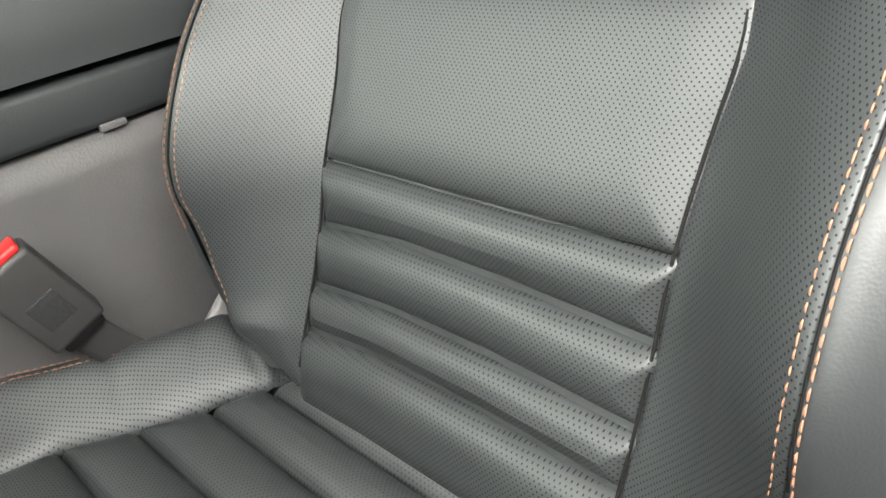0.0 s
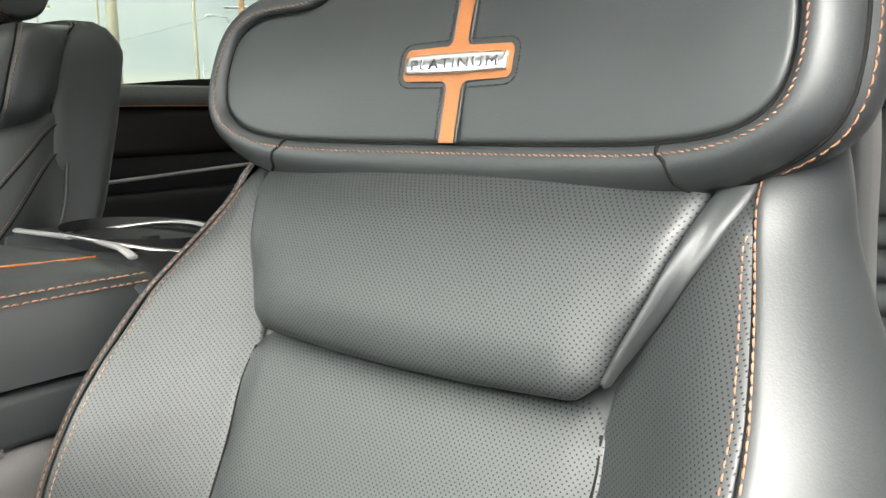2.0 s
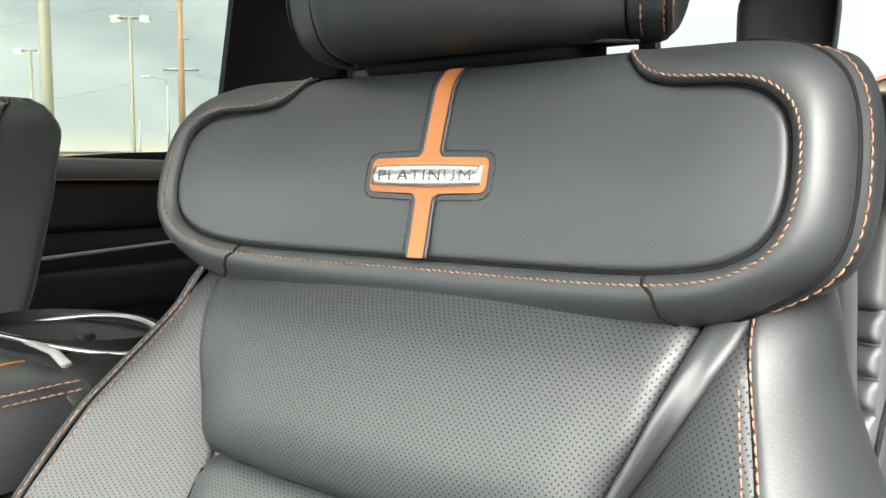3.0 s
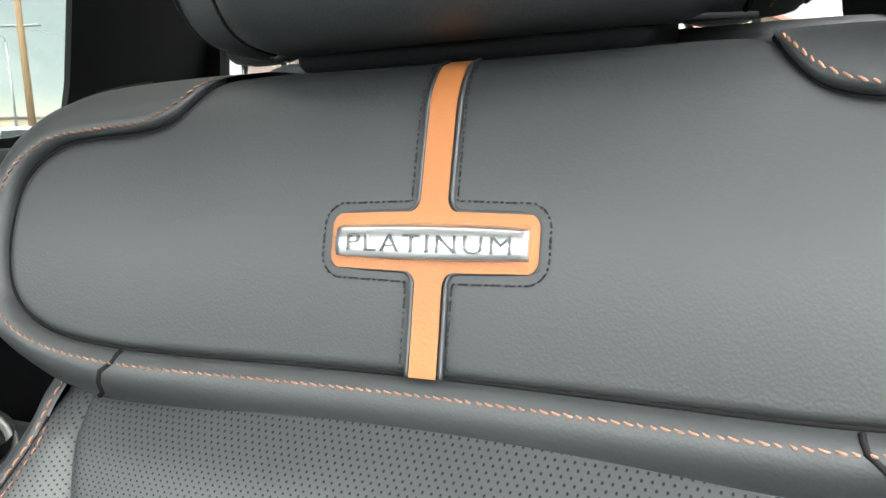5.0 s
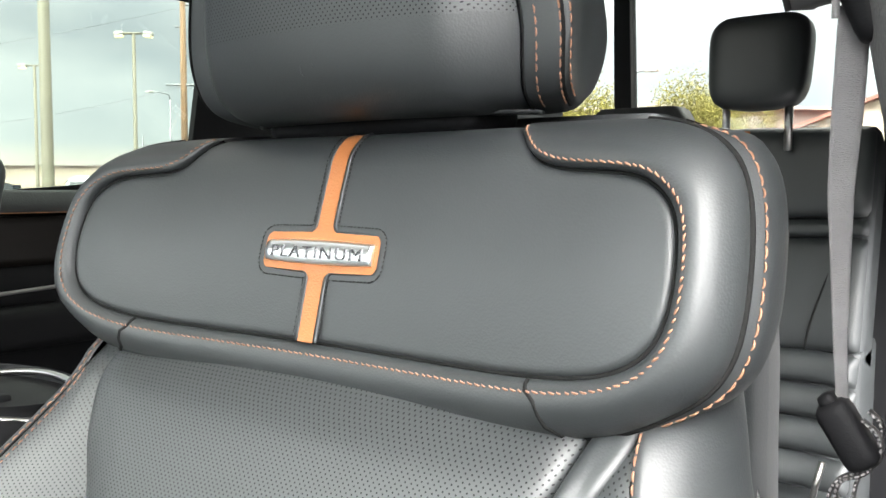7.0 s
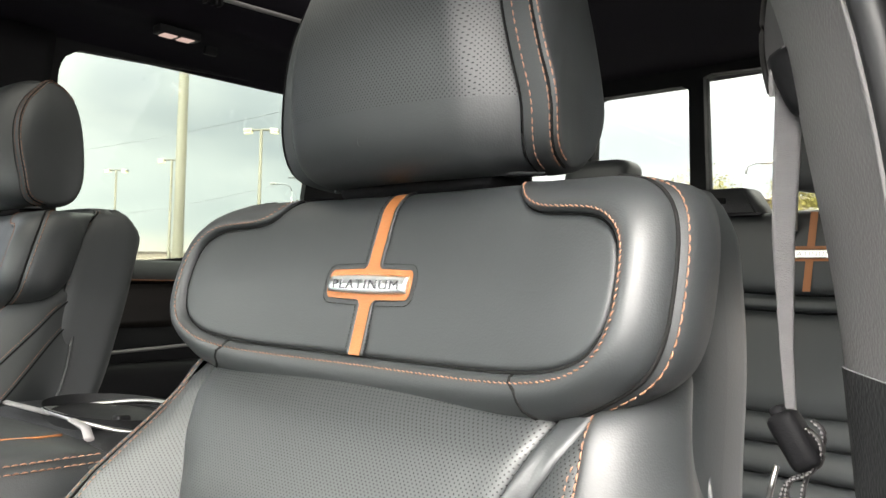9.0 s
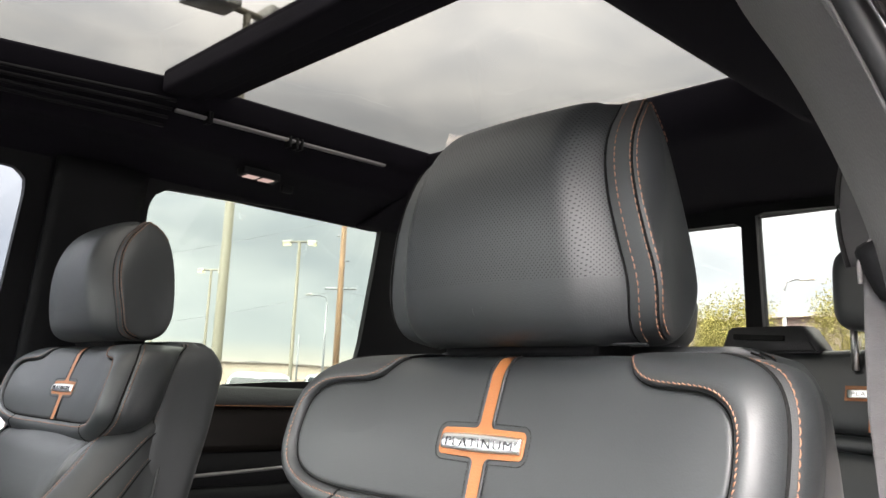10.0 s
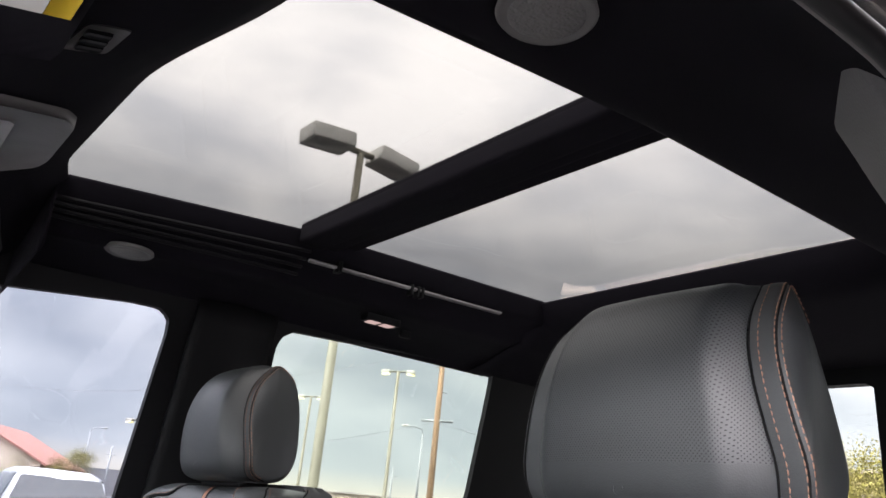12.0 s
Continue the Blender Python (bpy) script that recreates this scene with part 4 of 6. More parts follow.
def rear_roof(a, b):
    x, y = -0.58 + 1.16 * b, 0.668 + 0.54 * a
    e = abs(x)
    base = 1.998 - 0.055 * ss(0.670, 0.718, y) - 0.035 * ss(0.71, 1.1, y)
    return (x, y, min(base, 1.92 - 0.045 * ss(0.40, 0.58, e) if e > 0.40 else base) if e > 0.33 else base - 0.0 * e)


def front_roof(a, b):
    x = -0.58 + 1.22 * b
    y = -0.295 + 0.046 * ss(0.0, 0.30, x) + 0.03 * ss(-0.26, -0.42, x) - 0.45 * a
    return (x, y, 1.950 - 0.035 * ss(0.0, 0.12, a) - 0.10 * a - 0.05 * ss(0.35, 0.58, abs(x)) * (1 - 0.3 * a) - 0.04 * ss(0.58, 0.64, x))


riser = lambda s: sheet(lambda a, b: (s * (0.36 + 0.25 * b), -0.286 - 0.002 * a, 1.85 + 0.115 * a - 0.03 * b), 3, 8, (0, 0.004, 0))
ceiling = merge(riser(-1), rail(-1), rail(1), sheet(rear_roof, 16, 40, (0, 0, 0.004)), sheet(front_roof, 14, 40, (0, 0, 0.004)))
structure("ceiling", ceiling, CLOTH, "black cloth headliner round the twin roof glass", "ceiling", True)
bar = merge(box(-0.352, 0.352, 0.091, 0.140, 1.962, 2.000, 0.008, 3), box(-0.352, 0.352, 0.136, 0.166, 1.968, 1.998, 0.005), box(-0.352, 0.352, 0.162, 0.207, 1.982, 1.998, 0.003))
structure("trim", bar, CLOTH, "black cross bar between the two roof glasses", "roof bar", True)
for nm, y0, y1 in (("window_4", -0.36, 0.098), ("window_5", 0.205, 0.76)):
    g = sheet(lambda a, b: (-0.352 + 0.704 * b, y0 + (y1 - y0) * a, 1.990 + ZS(y0 + (y1 - y0) * a)), 4, 4, (0, 0, 0.005))
    structure(nm, g, ROOFGLASS, "grey tinted panoramic roof glass", "window", True)

# rear wall with the sliding back window
back_holes = [loop2([(-0.60, 1.575), (-0.57, 1.87), (-0.125, 1.892), (-0.135, 1.575)], 0.02), loop2([(-0.095, 1.58), (-0.087, 1.878), (0.124, 1.876), (0.132, 1.58)], 0.02),
              loop2([(0.166, 1.575), (0.153, 1.893), (0.54, 1.876), (0.57, 1.575)], 0.02)]
structure("wall_rear", holed([(-0.70, 0.66), (-0.70, 1.5), (-0.60, 1.955), (0.60, 1.955), (0.70, 1.5), (0.70, 0.66)], back_holes, lambda x, z: (x, 1.09, z), (0, 0.03, 0)), BLACK,
          "black rear cabin wall with a three-part back window", "car body")
for nm, h in zip(("window_6", "window_7", "window_8"), back_holes):
    structure(nm, holed(h, [], lambda x, z: (x, 1.102, z), (0, 0.004, 0)), CLEAR, "back window pane", "window")

# front end of the cabin: cowl and windscreen posts
# out of view: raised and brought near to block front light from the lower seat
structure("dashboard", box(-0.70, 0.70, -1.25, -0.62, 0.66, 1.52, 0.03), DARKTRIM, "plain dark unseen dashboard block that shades the lower seat", "dashboard", True)
for s in (-1, 1):
    structure("trim", tube([(s * 0.70, -1.15, 1.38), (s * 0.62, -0.80, 1.66), (s * 0.56, -0.62, 1.80)], 0.03, 10), DARKTRIM, "dark windscreen post", "pillar", True)

# unseen pane, added to tint the light that enters over the dashboard
g = sheet(lambda a, b: (-0.62 + 1.24 * b, -0.74 - 0.46 * a, 1.80 - 0.36 * a), 6, 6, (0, -0.005, 0))
structure("window_9", g, SCREEN, "unseen tinted windscreen that dims light from the front", "window", True)
# unseen wall, added to stop low light from the front
structure("wall_front", box(-0.72, 0.72, -1.30, -1.26, 0.60, 1.38, 0.0), DARKTRIM, "plain dark unseen bulkhead that stops light under the windscreen", "car body")
# door out of view, its angle set to block low light from the front right
structure("door_3", turn(box(0.0, 0.95, -0.03, 0.03, 0.60, 1.535, 0.02), Matrix.Translation((0.72, -0.98, 0)) @ Matrix.Rotation(radians(66), 4, "Z")), DARKTRIM, "unseen open driver door angled to block low light, dark lining", "car door", True)
# pillars
structure("pillar", sheet(lambda a, b: (-(wall_x(1.30 + 0.58 * b) - 0.016 - 0.012 * math.sin(a * math.pi)), 0.020 + 0.155 * a + 0.012 * (1 - b), 1.30 + 0.58 * b), 10, 16, (-0.02, 0, 0)), BLACK,
          "black centre pillar trim on the passenger side", "pillar", True)
PX = spline([1.05, 1.40, 1.49, 1.567, 1.63, 1.671, 1.739, 1.794, 1.844, 1.90], [0.700, 0.690, 0.679, 0.664, 0.651, 0.637, 0.608, 0.578, 0.556, 0.53])


def driver_post(z0, z1, puff=0.0):
    prof = ((0.05, 0.26), (0.012, 0.225), (0.002, 0.19), (0.0, 0.12), (0.001, 0.095), (0.006, 0.082), (0.030, 0.040), (0.050, 0.006), (0.056, -0.004), (0.066, -0.006), (0.075, 0.01))

    def at(a, b):
        z = z0 + (z1 - z0) * b
        t = a * (len(prof) - 1)
        i = min(int(t), len(prof) - 2)
        q = t - i
        dx = prof[i][0] * (1 - q) + prof[i + 1][0] * q
        y = prof[i][1] * (1 - q) + prof[i + 1][1] * q
        return (PX(z) + dx - puff, y, z)
    return sheet(at, 40, 30)


structure("pillar", driver_post(1.447, 1.862), TRIM, "grey grained upper trim of the driver side pillar", "pillar", True)
structure("pillar", driver_post(1.05, 1.4468, 0.0015), DARKTRIM, "dark coarse grained lower trim of the driver side pillar", "pillar", True)
# door opening: rubber seal and painted body edge
opening = [(0.640, -0.75, 1.730), (0.642, -0.55, 1.785), (0.644, -0.30, 1.812), (0.645, -0.12, 1.822), (0.652, -0.04, 1.815), (0.664, -0.018, 1.775),
           (0.686, -0.015, 1.72), (0.712, -0.014, 1.65), (0.738, -0.014, 1.55), (0.752, -0.014, 1.42), (0.758, -0.014, 1.05)]
curve = resample(rounded(opening, False, 3), 0.02, False)
structure("trim", tube(curve, 0.008, 10), RUBBER, "black rubber seal of the open driver doorway", "door seal", True)
structure("trim", tube([(p[0] - 0.0085, p[1] + 0.003, p[2] - 0.001) for p in curve], 0.0022, 8), SATIN_GREY, "thin grey lip of the door seal", "door seal", True)
body_edge = [(p[0] + 0.046, p[1] - 0.012, p[2] + 0.006) for p in curve]
structure("door_frame", tube(body_edge, 0.036, 16), PAINT, "painted body edge of the driver doorway", "car body", True)

# ---- outside ----
def metres(geo):
    return ([(p[0] / S, p[1] / S, (p[2] - LIFT) / S) for p in geo[0]], *geo[1:])


EYE_X, EYE_Y, EYE_Z = 0.88, -0.52, 1.42


def far(az, dist):
    """A place dist metres from the open door, az degrees towards the passenger side from straight back."""
    return EYE_X - dist * math.sin(radians(az)), EYE_Y + dist * math.cos(radians(az))


ASPHALT = material("asphalt", (0.055, 0.055, 0.057), 0.9, grain=0.4, grain_scale=60, mottle=0.25, mottle_scale=0.4)
structure("ground", metres(([(-600, -600, 0), (600, -600, 0), (600, 600, 0), (-600, 600, 0)], [(0, 1, 2, 3)])), ASPHALT, "grey asphalt of a large parking lot", "ground")

# ---- cabin things ----
def dring_belt():
    belt = thing("seat_belt", (0.655, 0.1, 1.30), "grey woven driver seat belt hanging slack from the pillar", "seat belt")
    P = resample([(0.656, 0.098, 1.598), (0.655, 0.099, 1.570), (0.653, 0.099, 1.515), (0.655, 0.100, 1.45), (0.657, 0.102, 1.415)], 0.006, False)

    def web(a, b):
        p = P[int(round(a * (len(P) - 1)))]
        w = 0.0125 - 0.0075 * ss(0.15, 1.0, a)
        return (p[0] + (b - 0.5) * w, p[1] + (b - 0.5) * 0.5 * w, p[2])
    part("webbing", sheet(web, len(P) - 1, 6, (0, 0.0015, 0)), BELTWEB, belt, "grey ribbed webbing")
    cover = sheet(lambda a, b: (0.601 + 0.006 * (2 * a - 1) ** 2 + 0.030 * (1 - math.sin(b * math.pi / 2)), 0.188 + 0.02 * b, 1.622 + 0.085 * a), 10, 10, (0.012, 0.004, 0))
    part("anchor_cover", cover, BELTWEB, belt, "pale grey height adjuster cover")
    part("cover_rim", tube([(0.600 + 0.006 * (2 * k / 12 - 1) ** 2, 0.206, 1.622 + 0.085 * k / 12) for k in range(13)], 0.0022, 8), BUCKLE, belt)
    part("guide", turn(box(-0.010, 0.016, -0.012, 0.012, -0.020, 0.020, 0.009, 3), Matrix.Translation((0.661, 0.098, 1.600)) @ Matrix.Rotation(radians(-24), 4, "Y")), BLACK, belt, "black belt guide")
    part("guide_loop", tube(rounded([(0.649, 0.092, 1.592), (0.649, 0.090, 1.606), (0.655, 0.090, 1.617), (0.664, 0.090, 1.622)], False, 2), 0.0016, 8), SATIN_GREY, belt, "bright metal loop edge")
    # the latch tongue leans on a loose bunch of webbing
    M = Matrix.Translation((0.660, 0.100, 1.405)) @ Matrix.Rotation(radians(-32), 4, "Y")
    part("tongue", turn(box(-0.008, 0.008, -0.009, 0.009, -0.017, 0.016, 0.006, 3), M), BLACK, belt, "black plastic latch grip")
    part("tongue_cap", turn(box(-0.004, 0.004, -0.006, 0.006, 0.012, 0.020, 0.003, 2), M), BLACK, belt)
    part("latch_plate", tube([(0.650, 0.100, 1.389), (0.647, 0.100, 1.376), (0.643, 0.101, 1.352), (0.641, 0.102, 1.335)], 0.0016, 6), SATIN, belt, "bare metal latch plate")
    loops = ([(0.664, 0.098, 1.405), (0.670, 0.098, 1.400), (0.672, 0.098, 1.392), (0.666, 0.098, 1.386), (0.658, 0.098, 1.384), (0.656, 0.098, 1.375), (0.660, 0.098, 1.364), (0.656, 0.098, 1.370)],
             [(0.666, 0.100, 1.412), (0.674, 0.100, 1.406), (0.6745, 0.100, 1.394), (0.666, 0.100, 1.388), (0.656, 0.100, 1.383), (0.652, 0.100, 1.370), (0.652, 0.100, 1.33), (0.651, 0.100, 1.25)],
             [(0.668, 0.103, 1.416), (0.6755, 0.103, 1.410), (0.671, 0.103, 1.396), (0.664, 0.103, 1.384), (0.6625, 0.103, 1.366), (0.658, 0.103, 1.358), (0.656, 0.103, 1.366)])
    for k, loop in enumerate(loops):
        P2 = resample(rounded(loop, False, 3), 0.003, False)
        part("webbing_fold", tube(P2, 0.0022, 6, flat=0.5), BUCKLE, belt, "dark folded webbing")
        part("webbing_edge", stitches([(p[0] - 0.0004, p[1] - 0.0024, p[2]) for p in P2], 0.0016, 0.0010, 0.0006), GREYP, belt, "pale stitched selvedge", kind="stuff")
    return belt


dring_belt()


def passenger_belt():
    belt = thing("seat_belt", (-0.60, 0.16, 1.55), "black passenger seat belt guide on the centre pillar", "seat belt")
    part("anchor_cover", tube([(-0.585, 0.145, 1.80), (-0.592, 0.175, 1.75), (-0.600, 0.185, 1.70), (-0.605, 0.172, 1.66)], 0.013, 10, flat=0.7), BLACK, belt, "black belt guide loop")
    part("webbing", sheet(lambda a, b: (-0.606 - 0.03 * a, 0.155 + 0.035 * b, 1.665 - 0.30 * a), 8, 3, (0.002, 0, 0)), WEBBING, belt, "grey webbing")
    return belt


passenger_belt()

# console between the seats
console = thing("center_console", (0.0, -0.20, FLOOR_Z), "leather topped centre console with tan stitching", "console")


def lid_section(y):
    pts = [(-0.160, 1.240), (-0.172, 1.285), (-0.166, 1.325), (-0.145, 1.342), (0.0, 1.350), (0.145, 1.348), (0.163, 1.336), (0.171, 1.308), (0.172, 1.278)]
    return [tuple(p) for p in rounded(pts, False, 2)]


def lid(a, b):
    pts = LID
    t = b * (len(pts) - 1)
    i = min(int(t), len(pts) - 2)
    q = t - i
    x, z = pts[i][0] * (1 - q) + pts[i + 1][0] * q, pts[i][1] * (1 - q) + pts[i + 1][1] * q
    e = ss(0.90, 1.0, a)
    return (x * (1 - 0.04 * e), -0.62 + 0.585 * a, z - 0.012 * e)


LID = lid_section(0)
part("armrest", sheet(lid, 30, 60), LEATHER, console, "smooth charcoal leather armrest")
part("armrest_end", merge(box(-0.150, 0.160, -0.065, -0.037, 1.255, 1.330, 0.01)), LEATHER, console)
part("armrest_base", box(-0.165, 0.1705, -0.62, -0.04, 1.236, 1.2725, 0.006), LEATHER, console, "lower leather band of the armrest")
part("accent_line", tube([(0.108, -0.61 + 0.55 * k / 30, 1.3505 - 0.004 * ss(0.8, 1, k / 30)) for k in range(31)], 0.0011, 6), ORANGE, console, "tan piping")
for dz in (0.0, 0.006):
    seam_line("stitching", [[(0.1625 + dz * 0.45, -0.61 + 0.56 * k / 40, 1.3385 - dz) for k in range(41)]], console, out=(0.7, 0, 0.7), length=0.005, r=0.0007)
part("console_body", sheet(lambda a, b: (0.166 - 0.035 * ss(0.35, 0.9, b) - 0.02 * ss(-0.35, -0.15, -0.75 + 0.85 * a) * ss(0.1, 0.5, b), -0.75 + 0.85 * a, 1.232 - 0.56 * b), 24, 24, (-0.28, 0, 0)), GREYP_DARK, console,
     "grey grained plastic console side")
part("clip", box(0.166, 0.172, -0.186, -0.168, 1.2335, 1.2385, 0.001), GREYP_DARK, console, "small grey latch clip")
# tray behind the armrest with a bright rim
rim = [(0.035 + 0.098 * math.cos(c), 0.020 + 0.055 * math.sin(c), 1.352 - 0.010 * math.cos(c) ** 2) for c in (2 * math.pi * k / 48 for k in range(48))]
part("tray_rim", tube(rim, 0.0034, 10, closed=True, flat=0.7), SATIN, console, "satin metal tray rim")
part("tray_bar", tube([(0.165, -0.062, 1.352), (0.12, -0.045, 1.352), (0.05, -0.03, 1.350), (-0.08, -0.04, 1.350)], 0.004, 10, flat=0.6), SATIN_GREY, console, "satin metal hinge bar")
part("tray", merge(sheet(lambda a, b: (0.035 + 0.10 * b * math.cos(2 * math.pi * a), 0.020 + 0.058 * b * math.sin(2 * math.pi * a), 1.300 + 0.055 * b ** 6), 40, 10)), BLACK, console, "dark tray well")
part("tray_post", box(0.055, 0.068, 0.008, 0.022, 1.305, 1.350, 0.003), BLACK, console)
part("console_rear", box(-0.13, 0.145, -0.04, 0.095, 0.70, 1.345, 0.02), BLACK, console, "black rear of the console")

# buckle of the driver belt
buckle = thing("seat_belt_buckle", (0.215, -0.262, 1.08), "grey plastic belt buckle with a red release button", "belt buckle")
ax = Vector((0.0, 0.42, -0.905)).normalized()
side_v = Vector((0.15, 0.88, 0.41)).normalized()
side_v = (side_v - ax * side_v.dot(ax)).normalized()
nrm_v = ax.cross(side_v).normalized()
if nrm_v.x < 0:
    nrm_v = -nrm_v
BM = Matrix((( *[ax[0], side_v[0], nrm_v[0]], 0.212), (*[ax[1], side_v[1], nrm_v[1]], -0.270), (*[ax[2], side_v[2], nrm_v[2]], 1.165), (0, 0, 0, 1)))
part("housing", turn(box(-0.033, 0.033, -0.0195, 0.0195, -0.011, 0.011, 0.004, 3), BM), BUCKLE, buckle, "dark grey plastic housing")
part("label_pad", turn(box(-0.004, 0.018, -0.010, 0.010, 0.0105, 0.0116, 0.0005), BM), DARKTRIM, buckle, "darker square pad")
part("button", turn(box(-0.0375, -0.0325, -0.0165, 0.0165, -0.008, 0.0085, 0.002), BM), REDP, buckle, "red release button")
part("strap", sheet(lambda a, b: tuple(Vector((0.212, -0.270, 1.165)) + ax * (0.03 + 0.075 * a) + side_v * (-0.013 + 0.026 * b) + Vector((0.0, 0.012 * a * a, 0.010 * a * a))), 10, 4, (-0.003, 0, 0)), BUCKLE, buckle, "grey webbing stalk")
part("strap_edge", turn(box(0.030, 0.040, -0.015, 0.015, -0.008, 0.008, 0.003), BM), BLACK, buckle)
bracket = thing("seat_bracket", (0.24, -0.18, 1.02), "bare grey steel hinge bracket beside the cushion", "bracket")
part("plate", turn(box(-0.004, 0.004, -0.013, 0.013, -0.06, 0.05, 0.003), Matrix.Translation((0.2135, -0.182, 1.074)) @ Matrix.Rotation(radians(-50), 4, "X")), SATIN_GREY, bracket, "flat steel plate")

# passenger side doors
def door_panel(name, y0, y1, label):
    d = thing(name, (-0.67, (y0 + y1) / 2, FLOOR_Z), label, "car door", kind="structure")
    w = y1 - y0
    part("panel", sheet(lambda a, b: (-(wall_x(0.75 + 0.750 * b) - 0.012 - 0.03 * ss(0.62, 0.72, b) * (1 - ss(0.80, 0.9, b))), y0 + w * a, 0.75 + 0.750 * b), 12, 40, (-0.03, 0, 0)), BLACK, d, "black moulded door lining")
    part("sill", sheet(lambda a, b: (-(GX_LOW - 0.010 - 0.020 * math.sin(b * math.pi / 2)), y0 + w * a, 1.514 - 0.040 * b), 10, 8, (-0.02, 0, 0)), DARKTRIM, d, "charcoal soft door sill")
    part("accent_line", tube([(-(GX_LOW - 0.033), y0 + w * k / 20, 1.474 + 0.004 * k / 20) for k in range(21)], 0.0005, 6), ORANGE, d, "tan stitched line")
    part("wood_trim", sheet(lambda a, b: (-(GX_LOW - 0.024), y0 + w * a, 1.470 - 0.085 * b), 6, 6, (-0.01, 0, 0)), WOODDARK, d, "dark glossy trim panel")
    part("pull_trim", tube([(-(GX_LOW - 0.045), y0 + 0.03 + (w - 0.06) * k / 20, 1.338 + 0.028 * k / 20) for k in range(21)], 0.0042, 8, flat=0.8), SATIN_GREY, d, "satin metal pull trim")
    part("armrest", box(-0.675, -0.600, y0 + 0.02, y1 - 0.02, 1.245, 1.320, 0.02, 3), BLACK, d, "black padded armrest")
    return d


door_panel("door_1", 0.22, 0.84, "closed rear passenger door with dark trim and a metal pull")
door_panel("door_2", -0.95, 0.0, "closed front passenger door with dark trim and a metal pull")

# rear bench
def rear_seat(x, w, label, badge):
    st = thing("rear_seat", (x, 0.9, 0.75), label, "car seat", "rear seats")
    ys = lambda z: 0.863 + 0.30 * (z - 1.2)

    def dep(u, z):
        return ys(z) + 0.004 - 0.012 * ss(0.6, 1.0, abs(u) / w)
    up = Panel(corners([(-w, 1.484), (-w, 1.611), (0, 1.617), (w, 1.611), (w, 1.484), (0, 1.478)], 0.02), dep, puff=0.010, wide=0.04, drop=0.010, edge=0.012, step=0.01)
    md = Panel(corners([(-w, 1.457), (-w, 1.481), (0, 1.475), (w, 1.481), (w, 1.457), (0, 1.451)], 0.006), dep, puff=0.006, wide=0.01, drop=0.006, edge=0.008, step=0.008)
    lo = Panel(corners([(-w, 1.300), (-w, 1.454), (0, 1.448), (w, 1.454), (w, 1.300), (0, 1.296)], 0.01), dep, puff=0.010, wide=0.04, drop=0.008, edge=0.010, step=0.01)
    for nm, p in (("upper_back", up), ("back_band", md), ("lower_back", lo)):
        part(nm, offset_x(p.geo(), x), LEATHER, st)
    for k in (-1, 1):
        side_seam = [(x + k * (w * 0.62 + 0.03 * ss(1.30, 1.46, z)), dep(w * 0.62, z) - 0.0118, z) for z in np.linspace(1.30, 1.455, 20)]
        part("seam", tube(side_seam, 0.0016, 6), SEAM, st)
    for z0, z1 in ((1.255, 1.297), (1.210, 1.252), (1.165, 1.207), (1.12, 1.162)):
        p = Panel(corners([(-w, z0), (-w, z1), (w, z1), (w, z0)], 0.006), dep, puff=0.008, wide=0.02, drop=0.008, edge=0.010, step=0.01)
        part("channel", offset_x(p.geo(), x), LEATHER, st)
    part("back_core", box(x - w - 0.002, x + w + 0.002, 0.90, 1.07, 0.80, 1.30, 0.01), LEATHER, st)
    part("back_top", turn(box(x - w - 0.002, x + w + 0.002, -0.06, 0.05, -0.20, 0.165, 0.02, 3), Matrix.Translation((0, 1.025, 1.445)) @ Matrix.Rotation(radians(-16.7), 4, "X")), LEATHER, st, "charcoal leather seat back")
    part("cushion", box(x - w, x + w, 0.45, 0.94, 0.95, 1.10, 0.03, 3), LEATHER, st, "charcoal leather cushion")
    if badge:
        part("inlay", offset_x(sheet(lambda a, b: ((2 * a - 1) * 0.0058, dep(0, 1.484 + 0.127 * b) - 0.0115, 1.484 + 0.127 * b), 2, 24), x), ORANGE, st, "tan leather inlay strip")
        part("inlay_tab", offset_x(sheet(lambda a, b: ((2 * a - 1) * 0.043, dep(0, 1.5315 + 0.024 * b) - 0.0125, 1.5315 + 0.024 * b), 2, 2), x), ORANGE, st, "tan leather tab")
        bd = part("badge", offset_x(sheet(lambda a, b: ((2 * a - 1) * 0.0385, dep(0, 1.5365 + 0.013 * b) - 0.0165, 1.5365 + 0.013 * b), 8, 6, (0, 0.003, 0)), x), CHROME, st, "bright chrome name plate")
        letters("lettering", "PLATINUM", 0.064, 0.0066, bd, (x, dep(0, 1.543) - 0.0168, 1.543), GREYP, 0.3)
    # headrest
    hw = 0.072 if not badge else 0.074
    z0, z1 = (1.618, 1.725) if not badge else (1.640, 1.785)
    xh = x + 0.018 if badge and x > 0 else x

    def pillow(a, b):
        """A cushion lofted from bottom to top: narrower below, rounded everywhere."""
        h, c = 2 * a - 1, 2 * math.pi * b
        r = (1 - abs(h) ** 4.5) ** 0.36 if abs(h) < 1 else 0.0
        w = (hw * (0.93 + 0.09 * a)) * (0.25 + 0.75 * r)
        d = 0.046 * (0.2 + 0.8 * r)
        cx_, cy_ = math.cos(c), math.sin(c)
        return (xh + w * math.copysign(abs(cx_) ** 0.5, cx_), 0.965 + 0.02 * a + d * math.copysign(abs(cy_) ** 0.6, cy_), z0 + (z1 - z0) * a)
    pg = sheet(pillow, 28, 48)
    hp = part("headrest", (pg[0], pg[1] + [tuple(range(48)), tuple(28 * 49 + k for k in range(48))]), LEATHER, st, "smooth charcoal leather headrest")
